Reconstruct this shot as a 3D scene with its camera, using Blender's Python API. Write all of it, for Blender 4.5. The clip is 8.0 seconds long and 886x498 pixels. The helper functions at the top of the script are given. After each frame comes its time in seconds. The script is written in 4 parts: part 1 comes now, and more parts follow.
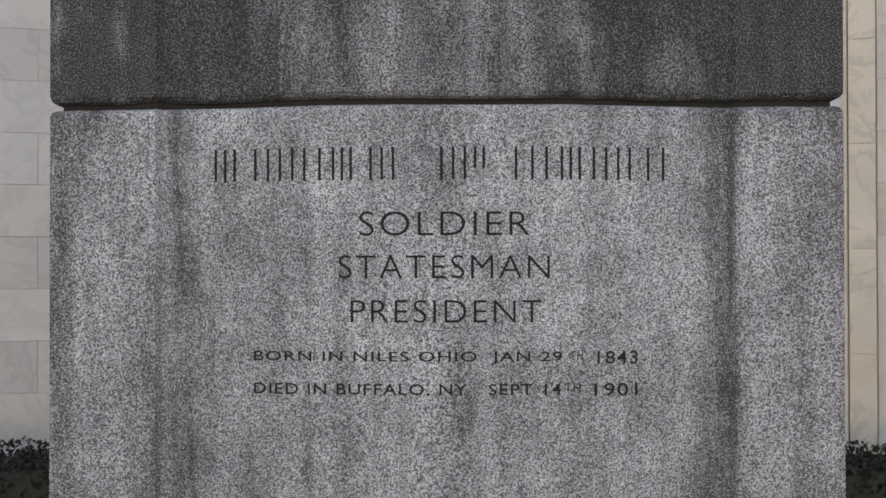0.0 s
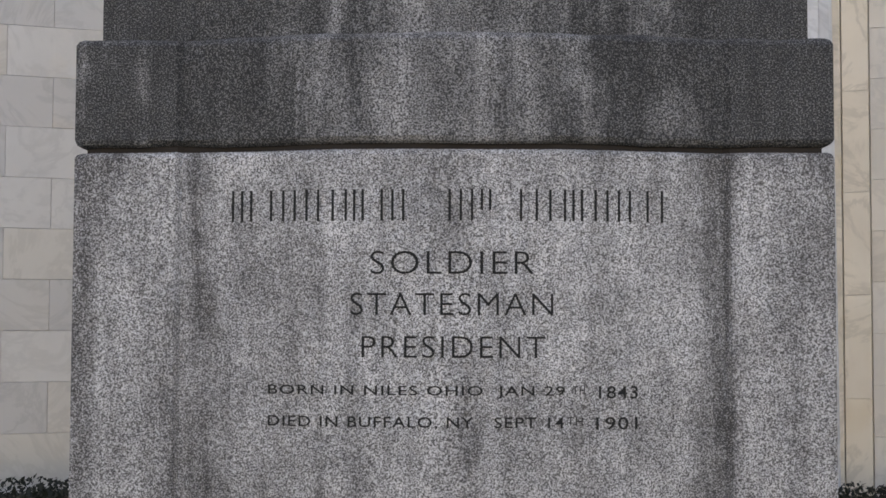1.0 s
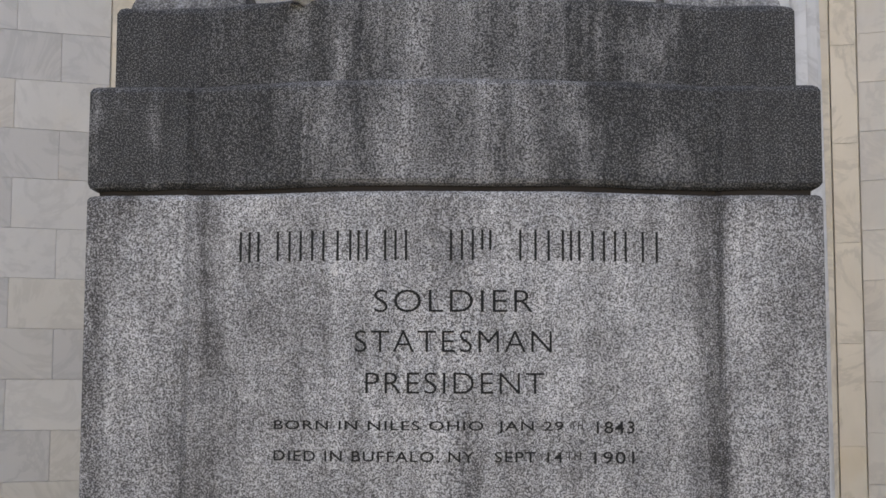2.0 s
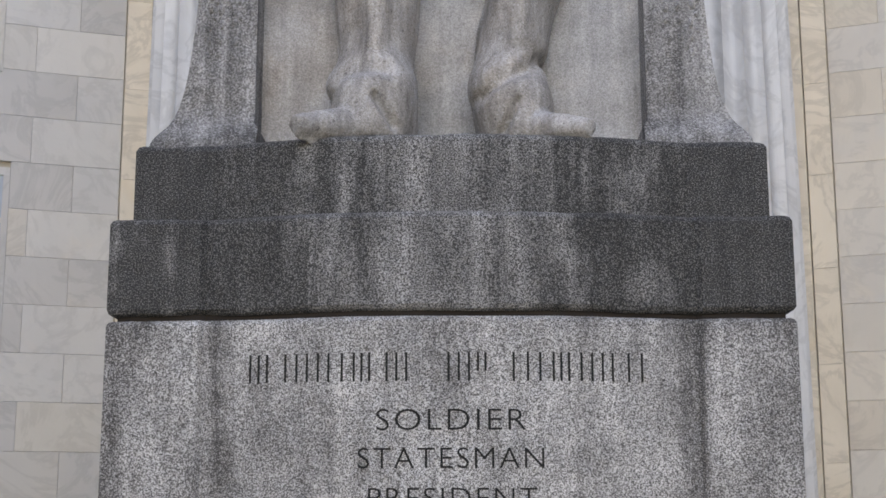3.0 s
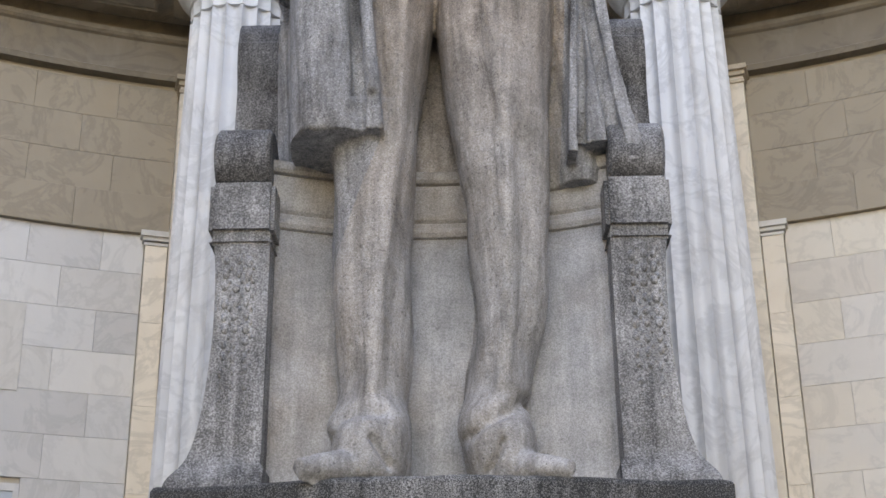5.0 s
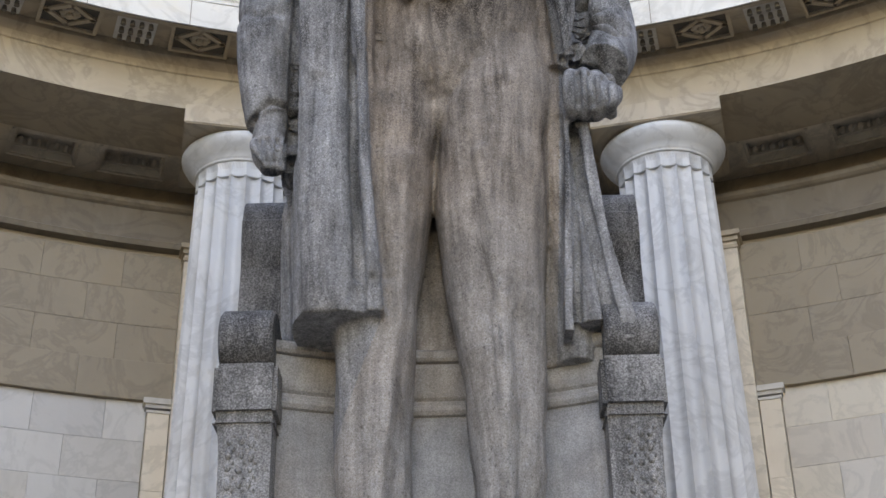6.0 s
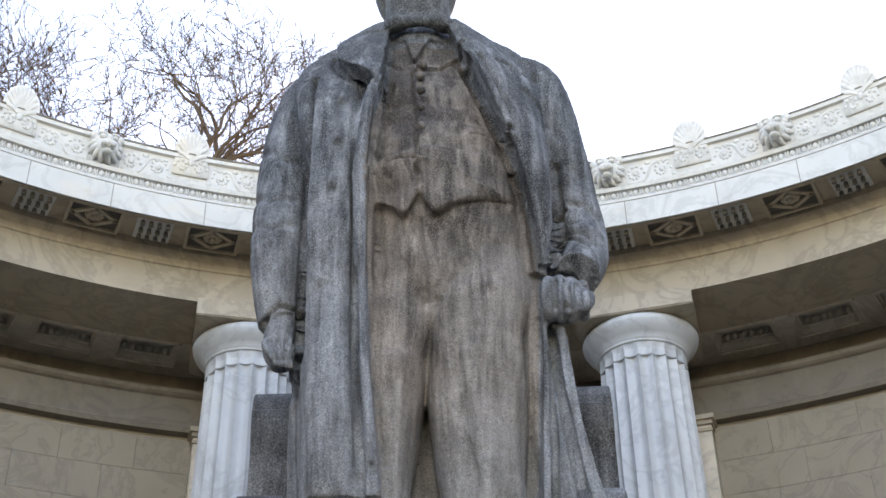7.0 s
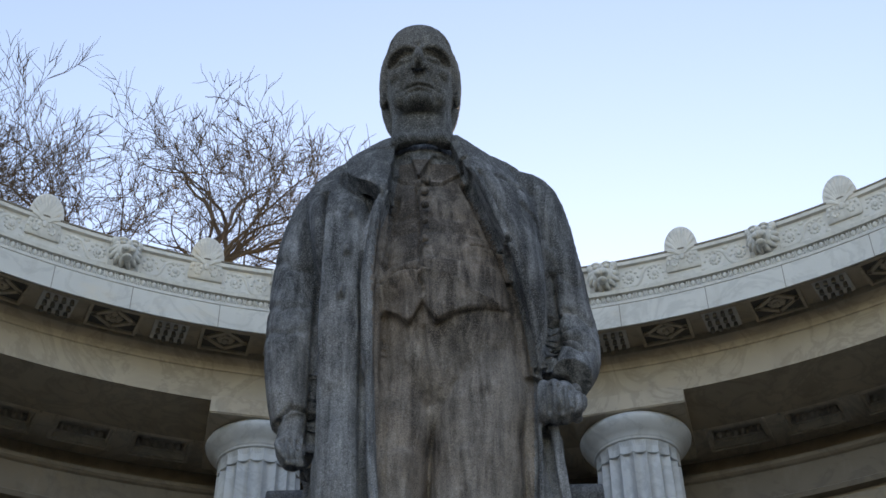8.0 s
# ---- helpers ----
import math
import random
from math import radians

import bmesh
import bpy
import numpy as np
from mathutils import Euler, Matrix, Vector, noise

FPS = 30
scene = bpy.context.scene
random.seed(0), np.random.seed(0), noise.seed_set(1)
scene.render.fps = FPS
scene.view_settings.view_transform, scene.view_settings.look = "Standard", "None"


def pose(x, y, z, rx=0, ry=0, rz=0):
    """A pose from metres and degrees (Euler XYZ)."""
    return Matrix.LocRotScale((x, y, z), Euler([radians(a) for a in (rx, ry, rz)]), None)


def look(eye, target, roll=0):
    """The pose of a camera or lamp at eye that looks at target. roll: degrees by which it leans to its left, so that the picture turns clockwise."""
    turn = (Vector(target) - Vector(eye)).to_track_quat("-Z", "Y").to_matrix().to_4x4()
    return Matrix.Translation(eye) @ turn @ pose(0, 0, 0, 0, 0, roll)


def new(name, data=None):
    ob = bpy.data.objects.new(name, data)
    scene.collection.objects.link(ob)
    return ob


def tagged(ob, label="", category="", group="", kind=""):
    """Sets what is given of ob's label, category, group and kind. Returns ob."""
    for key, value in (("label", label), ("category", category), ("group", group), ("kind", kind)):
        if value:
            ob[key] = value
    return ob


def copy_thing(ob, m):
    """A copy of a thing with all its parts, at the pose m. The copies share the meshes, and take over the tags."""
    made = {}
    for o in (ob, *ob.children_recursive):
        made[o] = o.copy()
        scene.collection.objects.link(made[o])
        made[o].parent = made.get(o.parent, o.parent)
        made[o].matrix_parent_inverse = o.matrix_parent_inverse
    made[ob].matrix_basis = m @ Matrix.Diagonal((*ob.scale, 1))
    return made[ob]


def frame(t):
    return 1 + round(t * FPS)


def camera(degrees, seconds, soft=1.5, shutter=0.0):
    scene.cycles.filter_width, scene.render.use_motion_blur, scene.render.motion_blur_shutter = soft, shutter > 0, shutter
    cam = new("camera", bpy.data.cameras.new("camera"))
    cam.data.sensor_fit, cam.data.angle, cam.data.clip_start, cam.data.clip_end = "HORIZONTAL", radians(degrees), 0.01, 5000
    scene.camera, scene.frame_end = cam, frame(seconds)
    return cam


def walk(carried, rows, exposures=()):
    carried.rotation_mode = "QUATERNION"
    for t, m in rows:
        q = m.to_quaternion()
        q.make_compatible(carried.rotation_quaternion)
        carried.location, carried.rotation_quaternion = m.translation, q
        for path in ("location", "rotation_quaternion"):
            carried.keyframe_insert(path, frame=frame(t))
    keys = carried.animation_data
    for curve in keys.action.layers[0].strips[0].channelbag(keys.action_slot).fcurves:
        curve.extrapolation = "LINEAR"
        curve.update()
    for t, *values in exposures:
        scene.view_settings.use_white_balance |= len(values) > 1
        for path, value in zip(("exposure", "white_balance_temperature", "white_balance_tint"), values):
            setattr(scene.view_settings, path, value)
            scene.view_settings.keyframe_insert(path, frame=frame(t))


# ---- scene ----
cam = camera(36.18, 8.0, soft=1.6)
# seconds, eye, pitch up, roll, yaw to the left
PATH = [
    (0.0, (0.081, -2.944, 1.608), 0.75, -0.10, 1.65),
    (0.5, (0.075, -3.035, 1.594), 2.10, 0.08, 1.65),
    (1.0, (0.066, -3.061, 1.578), 2.92, 0.19, 1.62),
    (1.2, (0.064, -3.068, 1.572), 2.96, 0.19, 1.61),
    (2.3, (0.052, -3.190, 1.510), 7.12, 0.20, 1.36),
    (2.5, (0.051, -3.222, 1.505), 8.23, 0.22, 1.32),
    (3.0, (0.051, -3.347, 1.496), 10.77, -0.11, 1.18),
    (3.5, (0.059, -3.468, 1.504), 13.69, -0.14, 1.05),
    (4.0, (0.064, -3.574, 1.518), 16.51, -0.31, 1.05),
    (4.5, (0.065, -3.645, 1.545), 19.47, -0.30, 0.92),
    (4.7, (0.066, -3.665, 1.555), 20.62, -0.38, 0.90),
    (5.8, (0.068, -3.780, 1.638), 27.35, -0.95, 0.78),
    (6.0, (0.074, -3.818, 1.641), 28.52, -0.93, 0.80),
    (6.5, (0.093, -4.031, 1.590), 32.37, -1.07, 0.56),
    (7.0, (0.100, -4.328, 1.444), 35.69, -1.11, 0.46),
    (7.5, (0.105, -4.538, 1.339), 37.96, -0.93, 0.55),
    (8.0, (0.118, -4.671, 1.277), 39.48, -0.89, 0.66),
]


def aim(eye, pitch, roll, yaw):
    p, w = radians(pitch), radians(yaw)
    ahead = Vector((-math.sin(w) * math.cos(p), math.cos(w) * math.cos(p), math.sin(p)))
    return look(eye, Vector(eye) + 2 * ahead, roll)


walk(cam, [(t, aim(*row)) for t, *row in PATH],
     exposures=[(0.0, 2.86, 9200, 33), (2.5, 2.94, 9200, 33), (3.5, 3.16, 9200, 32), (4.5, 3.26, 9200, 32), (6.0, 2.82, 9000, 31), (6.5, 2.86, 8700, 29), (7.0, 2.84, 8300, 27), (7.5, 2.16, 7700, 19), (8.0, 1.64, 7800, 22)])

# ---- daylight: clear sky of a late afternoon, the court in open shade ----
SUN_EL, SUN_AZ = radians(13), radians(5)
world = bpy.data.worlds.new("sky")
scene.world = world
world.use_nodes = True
wn = world.node_tree
sky = wn.nodes.new("ShaderNodeTexSky")
sky.sky_type = "NISHITA"
sky.sun_disc = False
sky.sun_elevation, sky.sun_rotation = SUN_EL, SUN_AZ
sky.air_density, sky.dust_density, sky.ozone_density = 1.0, 0.28, 1.5
wn.links.new(sky.outputs[0], wn.nodes["Background"].inputs[0])
wn.nodes["Background"].inputs[1].default_value = 0.15
sun = new("sun", bpy.data.lights.new("sun", "SUN"))
sun.data.energy, sun.data.angle, sun.data.color = 2.5, radians(1.5), (1.0, 0.88, 0.72)
sun.matrix_world = look((20 * math.sin(SUN_AZ), 20 * math.cos(SUN_AZ), 20 * math.tan(SUN_EL)), (0, 0, 0))


# ---- materials ----
class Mat:
    """A small builder of node materials."""

    def __init__(self, name, rough=0.8, metal=0.0):
        self.m = bpy.data.materials.new(name)
        self.m.use_nodes = True
        self.t = self.m.node_tree
        self.b = self.t.nodes["Principled BSDF"]
        self.b.inputs["Roughness"].default_value = rough
        self.b.inputs["Metallic"].default_value = metal
        self.co = self.node("ShaderNodeTexCoord").outputs["Object"]

    def node(self, kind, **values):
        n = self.t.nodes.new(kind)
        for k, v in values.items():
            if k in n.inputs:
                n.inputs[k].default_value = v
        return n

    def link(self, a, b):
        self.t.links.new(a, b)

    def mapped(self, scale, turn=(0, 0, 0), shift=None):
        n = self.node("ShaderNodeMapping")
        n.inputs["Scale"].default_value = scale
        n.inputs["Rotation"].default_value = turn
        self.link(self.co, n.inputs["Vector"])
        if shift is not None:
            self.link(shift, n.inputs["Location"])
        return n.outputs[0]

    def noise(self, scale, detail=4.0, vec=None, rough=0.55, warp=0.0):
        n = self.node("ShaderNodeTexNoise", Scale=scale, Detail=detail, Roughness=rough, Distortion=warp)
        self.link(vec or self.co, n.inputs["Vector"])
        return n.outputs["Fac"]

    def ramp(self, fac, *stops, soft="LINEAR"):
        n = self.node("ShaderNodeValToRGB")
        n.color_ramp.interpolation = soft
        e = n.color_ramp.elements
        while len(e) < len(stops):
            e.new(0.5)
        for el, (at, c) in zip(e, stops):
            el.position = at
            el.color = (c, c, c, 1) if isinstance(c, (int, float)) else (*c, 1)
        self.link(fac, n.inputs[0])
        return n.outputs[0]

    def mix(self, fac, a, b, kind="MIX"):
        n = self.node("ShaderNodeMix")
        n.data_type, n.blend_type = "RGBA", kind
        for sock, v in ((n.inputs[0], fac), (n.inputs[6], a), (n.inputs[7], b)):
            if isinstance(v, (int, float)):
                sock.default_value = v
            elif isinstance(v, tuple):
                sock.default_value = (*v, 1)
            else:
                self.link(v, sock)
        return n.outputs[2]

    def bump(self, height, strength=0.4, dist=0.004):
        n = self.node("ShaderNodeBump", Strength=strength, Distance=dist)
        self.link(height, n.inputs["Height"])
        old = self.b.inputs["Normal"].links
        if old:
            self.link(old[0].from_socket, n.inputs["Normal"])
        self.link(n.outputs[0], self.b.inputs["Normal"])

    def colour(self, c):
        if isinstance(c, tuple):
            self.b.inputs["Base Color"].default_value = (*c, 1)
        else:
            self.link(c, self.b.inputs["Base Color"])
        return self.m


def granite(name, light, dark, grime, amount, streak=3.0, tint=(0.40, 0.27, 0.16), tinted=0.0, corners=0.0, bare=0.0, fine=1.0, salt=1.0, rise=0.0, pit=0.55, stain=None, crust=0.45, runny=0.35):
    """Weathered granite: crystals of a few millimetres, blotches and run-down dirt. amount: how much grime, 0 to 1;
    corners: dirt runs beside the piers of the pedestal; bare: a washed patch in the middle of a block."""
    g = Mat(name, rough=0.85)
    crystal = g.node("ShaderNodeTexVoronoi", Scale=250.0 * fine)
    g.link(g.co, crystal.inputs["Vector"])
    sep = g.node("ShaderNodeSeparateColor")
    g.link(crystal.outputs["Color"], sep.inputs[0])
    grain = g.ramp(g.noise(200 * fine, 2), (0.40, 0.0), (0.60, 1.0))
    body = g.mix(grain, dark, light)
    body = g.mix(g.ramp(sep.outputs[0], (0.78, 0.0), (0.9, 0.85 * salt)), body, tuple(min(0.75, 1.7 * v) for v in light))
    body = g.mix(g.ramp(sep.outputs[1], (0.76, 0.0), (0.9, 0.85 * salt)), body, tuple(0.35 * v for v in dark))
    blotch = g.noise(2.6, 6, rough=0.68, warp=0.4)
    runs = g.noise(streak, 6, vec=g.mapped((1.9, 1.9, 0.26)), rough=0.66, warp=0.5)
    both = g.mix(0.6, blotch, runs)
    # grime thickens with height: part weathering, part darker exposure put into the colour
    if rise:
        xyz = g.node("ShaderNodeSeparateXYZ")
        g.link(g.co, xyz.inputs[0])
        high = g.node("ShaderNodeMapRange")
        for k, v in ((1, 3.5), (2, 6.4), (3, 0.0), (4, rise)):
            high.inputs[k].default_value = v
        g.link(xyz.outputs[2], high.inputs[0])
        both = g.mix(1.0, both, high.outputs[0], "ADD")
    if corners or bare:
        xyz = g.node("ShaderNodeSeparateXYZ")
        g.link(g.co, xyz.inputs[0])
        side, off, mid = (g.node("ShaderNodeMath") for _ in range(3))
        side.operation = mid.operation = "ABSOLUTE"
        g.link(xyz.outputs[0], side.inputs[0])
        off.inputs[1].default_value = 0.10
        g.link(xyz.outputs[0], off.inputs[0])
        g.link(off.outputs[0], mid.inputs[0])
    if corners:
        run = g.ramp(side.outputs[0], (0.50, 0.0), (0.575, 1.0), (0.606, 1.0), (0.63, 0.62), (0.84, 0.55))
        run = g.mix(1.0, run, g.ramp(runs, (0.25, 0.5), (0.60, 1.0)), "MULTIPLY")
        both = g.mix(corners, both, run, "ADD")
    if bare:
        wash = g.mix(1.0, g.ramp(mid.outputs[0], (0.0, 1.0), (0.20, 0.75), (0.45, 0.0)), g.ramp(blotch, (0.35, 0.2), (0.6, 1.0)), "MULTIPLY")
        both = g.mix(bare, both, wash, "SUBTRACT")
    lo = 0.70 - 0.40 * amount
    dirt = g.ramp(both, (lo, 0.0), (lo + 0.17, 1.0))
    thin = g.mix(1.0, dirt, g.ramp(grain, (0.0, 0.97), (0.55, 0.90), (1.0, crust)), "MULTIPLY")
    body = g.mix(thin, body, grime)
    wet = g.noise(26, 5, vec=g.mapped((1, 1, 0.10)), rough=0.62)
    body = g.mix(runny, body, g.ramp(wet, (0.34, 0.45), (0.62, 1.12)), "MULTIPLY")
    if tinted:
        warm = g.ramp(g.noise(1.7, 4, rough=0.6), (0.42, 0.0), (0.62, tinted))
        body = g.mix(warm, body, tint, "SOFT_LIGHT")
    body = g.mix(0.75, body, g.ramp(g.noise(6.5, 5, rough=0.65, warp=0.3), (0.32, 0.62), (0.66, 1.12)), "MULTIPLY")
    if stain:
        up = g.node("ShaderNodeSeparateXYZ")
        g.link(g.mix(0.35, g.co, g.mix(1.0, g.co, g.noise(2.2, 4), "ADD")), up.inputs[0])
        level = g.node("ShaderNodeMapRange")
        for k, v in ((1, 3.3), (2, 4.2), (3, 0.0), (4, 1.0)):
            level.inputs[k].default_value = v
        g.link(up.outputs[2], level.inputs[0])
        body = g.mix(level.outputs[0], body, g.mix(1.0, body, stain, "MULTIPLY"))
    pits = g.noise(75, 5, rough=0.7)
    body = g.mix(g.ramp(pits, (0.30, 0.75 * min(1.0, pit / 0.5)), (0.42, 0.0)), body, grime)
    g.bump(pits, pit, 0.006)
    g.bump(g.noise(14, 4), 0.3, 0.012)
    return g.colour(body)


def marble(name, base, vein, amount=0.5, rough=0.42, block=0.0, warm=(0.70, 0.55, 0.36)):
    """Veined marble; block: how much each piece differs from the next."""
    g = Mat(name, rough=rough)
    info = g.node("ShaderNodeObjectInfo").outputs["Random"]
    shift = g.node("ShaderNodeCombineXYZ")
    for k, f in enumerate((37.0, 61.0, 23.0)):
        mul = g.node("ShaderNodeMath")
        mul.operation = "MULTIPLY"
        mul.inputs[1].default_value = f
        g.link(info, mul.inputs[0])
        g.link(mul.outputs[0], shift.inputs[k])
    vec = g.mapped((1, 1, 1), (0.5, 0.3, 0.6), shift.outputs[0])
    cloud = g.noise(2.2, 5, vec, 0.6, 0.8)
    vn = g.noise(2.6, 7, vec, 0.62, 1.6)
    thin = g.ramp(vn, (0.44, 0.0), (0.50, 1.0), (0.56, 0.0), soft="EASE")
    body = g.mix(g.ramp(cloud, (0.35, 0.0), (0.75, amount)), base, vein)
    body = g.mix(g.mix(0.5, g.ramp(thin, (0.0, 0.0), (1.0, amount)), (0, 0, 0)), body, tuple(0.62 * v for v in vein))
    rust = g.ramp(g.noise(1.3, 4, vec, 0.6, 0.5), (0.60, 0.0), (0.78, 0.5))
    body = g.mix(rust, body, warm)
    if block:
        body = g.mix(block, body, g.ramp(info, (0.0, tuple(0.84 * v for v in base)), (0.25, base), (0.45, (0.70, 0.62, 0.48)), (0.62, (0.52, 0.525, 0.53)), (0.78, (0.72, 0.69, 0.64)), (1.0, (0.60, 0.53, 0.43))))
    soot = g.ramp(g.noise(7, 5, g.mapped((1, 1, 0.35)), 0.65), (0.52, 0.0), (0.8, 0.35))
    body = g.mix(soot, body, (0.30, 0.27, 0.23))
    g.bump(g.noise(60, 4), 0.12, 0.003)
    g.bump(g.noise(5, 3), 0.15, 0.01)
    return g.colour(body)


GRANITE_DIE = granite("granite_grey", (0.60, 0.588, 0.575), (0.095, 0.092, 0.090), (0.040, 0.037, 0.035), 0.53, corners=0.14, fine=1.45, salt=0.7, crust=0.55)
GRANITE_CAP = granite("granite_stained", (0.53, 0.52, 0.508), (0.06, 0.058, 0.056), (0.014, 0.0145, 0.0135), 0.98, streak=2.6, corners=0.12, bare=0.14, fine=1.35, salt=0.35, crust=0.72, runny=0.5)
GRANITE_CHAIR = granite("granite_chair", (0.46, 0.45, 0.438), (0.33, 0.322, 0.315), (0.085, 0.075, 0.067), 0.40, tinted=0.45, fine=1.1, salt=0.2, pit=0.3)
GRANITE_ARM = granite("granite_arm", (0.41, 0.402, 0.395), (0.20, 0.195, 0.19), (0.030, 0.028, 0.025), 0.60, streak=4.0, fine=1.0, salt=0.4, runny=0.6)
GRANITE_GRIMY = granite("granite_grimy", (0.34, 0.335, 0.335), (0.13, 0.127, 0.126), (0.030, 0.028, 0.027), 0.74, streak=4.0, fine=1.0, salt=0.4, runny=0.7)
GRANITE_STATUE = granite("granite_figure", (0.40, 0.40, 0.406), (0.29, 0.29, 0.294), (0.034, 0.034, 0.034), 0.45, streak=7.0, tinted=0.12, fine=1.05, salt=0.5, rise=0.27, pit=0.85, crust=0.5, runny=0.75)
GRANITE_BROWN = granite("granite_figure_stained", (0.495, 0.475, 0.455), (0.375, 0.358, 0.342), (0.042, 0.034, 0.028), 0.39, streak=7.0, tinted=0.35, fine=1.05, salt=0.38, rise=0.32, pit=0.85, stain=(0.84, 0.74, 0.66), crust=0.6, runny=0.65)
GROOVE = Mat("granite_joint", 0.95).colour((0.026, 0.020, 0.017))
CUT = Mat("granite_cut_letter", 0.95).colour((0.010, 0.0095, 0.009))
MARBLE_WALL = marble("marble_ashlar", (0.49, 0.473, 0.455), (0.39, 0.383, 0.378), 0.75, 0.5, block=0.36)
# ashlar of the right-hand wall, its warmer and brighter light painted in
MARBLE_WARM_LIT = marble("marble_ashlar_warm_lit", (0.575, 0.515, 0.44), (0.46, 0.418, 0.368), 0.75, 0.5, block=0.36)
MARBLE_COLUMN = marble("marble_column", (0.64, 0.645, 0.65), (0.46, 0.47, 0.485), 0.55, 0.45, warm=(0.68, 0.62, 0.52))
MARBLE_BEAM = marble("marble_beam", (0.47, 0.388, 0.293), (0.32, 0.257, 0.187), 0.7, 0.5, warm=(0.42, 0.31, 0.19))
# tan upper courses, with the shade under the overhang put into the colour
MARBLE_UPPER_SHADED = marble("marble_upper_courses_shaded", (0.295, 0.236, 0.168), (0.225, 0.182, 0.132), 0.7, 0.55, warm=(0.30, 0.215, 0.13))
# tan frieze stone; its darkness paints in the shade below the ceiling
MARBLE_TAN_SHADED = marble("marble_tan_shaded", (0.185, 0.149, 0.112), (0.135, 0.108, 0.08), 0.7, 0.55, block=0.0, warm=(0.24, 0.17, 0.10))
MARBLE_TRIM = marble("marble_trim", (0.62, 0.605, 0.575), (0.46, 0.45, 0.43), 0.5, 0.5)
MORTAR = Mat("wall_joint", 0.95).colour((0.42, 0.37, 0.30))
MARBLE_CREAM = marble("marble_cream", (0.69, 0.61, 0.505), (0.53, 0.46, 0.37), 0.7, 0.5, block=0.0, warm=(0.58, 0.42, 0.22))
PANE = Mat("grey_pane", 0.25).colour((0.36, 0.41, 0.47))
# dark tone paints the pegs' shade; also serves lead flashing and joints
PEG = Mat("shaded_peg_and_lead", 0.9).colour((0.16, 0.14, 0.115))
# dark panel grounds paint in the shade behind the carving
HOLLOW = Mat("recess_shade_stone", 0.9).colour((0.10, 0.085, 0.07))


def leafy(name, a, b):
    g = Mat(name, 0.6)
    isl = g.node("ShaderNodeNewGeometry").outputs["Random Per Island"]
    return g.colour(g.mix(isl, a, b))


def barky(name, a, b):
    g = Mat(name, 0.9)
    g.bump(g.noise(30, 4, g.mapped((1, 1, 0.25))), 0.5, 0.02)
    return g.colour(g.mix(g.noise(6, 4), a, b))


def earthy(name, a, b):
    g = Mat(name, 0.95)
    g.bump(g.noise(40, 5), 0.6, 0.03)
    return g.colour(g.mix(g.noise(3, 6, rough=0.7), a, b))


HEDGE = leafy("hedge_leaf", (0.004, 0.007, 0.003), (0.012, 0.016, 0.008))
BARK = barky("bark", (0.125, 0.088, 0.06), (0.05, 0.037, 0.03))
GRASS = earthy("winter_grass", (0.10, 0.11, 0.05), (0.16, 0.14, 0.08))
PAVING = earthy("court_paving", (0.30, 0.275, 0.24), (0.40, 0.37, 0.33))


# ---- shaping helpers ----
def mesh_from(name, bm, material, smooth=False):
    me = bpy.data.meshes.new(name)
    bmesh.ops.recalc_face_normals(bm, faces=bm.faces)
    for f in bm.faces:
        f.smooth = smooth
    bm.to_mesh(me)
    bm.free()
    me.materials.append(material)
    return me


def part(name, bm, material, parent=None, label="", smooth=False):
    ob = new(name, mesh_from(name, bm, material, smooth))
    ob.parent = parent
    if label:
        tagged(ob, label)
    return ob


def piece(name, me, parent, m):
    ob = new(name, me)
    ob.parent = parent
    ob.matrix_basis = m
    return ob


def empty(name, at=(0, 0, 0)):
    ob = new(name)
    ob.location = at
    return ob


def box(bm, x0, x1, y0, y1, z0, z1, bevel=0.0):
    made = bmesh.ops.create_cube(bm, size=1.0, matrix=Matrix.LocRotScale(((x0 + x1) / 2, (y0 + y1) / 2, (z0 + z1) / 2), None, (x1 - x0, y1 - y0, z1 - z0)))
    if bevel:
        edges = {e for v in made["verts"] for e in v.link_edges}
        bmesh.ops.bevel(bm, geom=list(edges), offset=bevel, segments=2, affect="EDGES")
    return bm


def skin(bm, rings, closed=True, cap=True):
    """Faces between rings of points that all have the same count."""
    vs = [[bm.verts.new(p) for p in ring] for ring in rings]
    n = len(vs[0])
    for a, b in zip(vs, vs[1:]):
        for i in range(n if closed else n - 1):
            j = (i + 1) % n
            bm.faces.new((a[i], a[j], b[j], b[i]))
    if cap and closed:
        bm.faces.new(vs[0][::-1])
        bm.faces.new(vs[-1])
    return vs


def smoothed(rows, steps=4):
    """Rows of numbers with Catmull-Rom rows between them."""
    rows = [np.array(r, float) for r in rows]
    out = []
    for i in range(len(rows) - 1):
        p0, p1, p2, p3 = rows[max(i - 1, 0)], rows[i], rows[i + 1], rows[min(i + 2, len(rows) - 1)]
        for s in range(steps):
            u = s / steps
            out.append(0.5 * (2 * p1 + (p2 - p0) * u + (2 * p0 - 5 * p1 + 4 * p2 - p3) * u * u + (3 * p1 - p0 - 3 * p2 + p3) * u ** 3))
    return out + [rows[-1]]


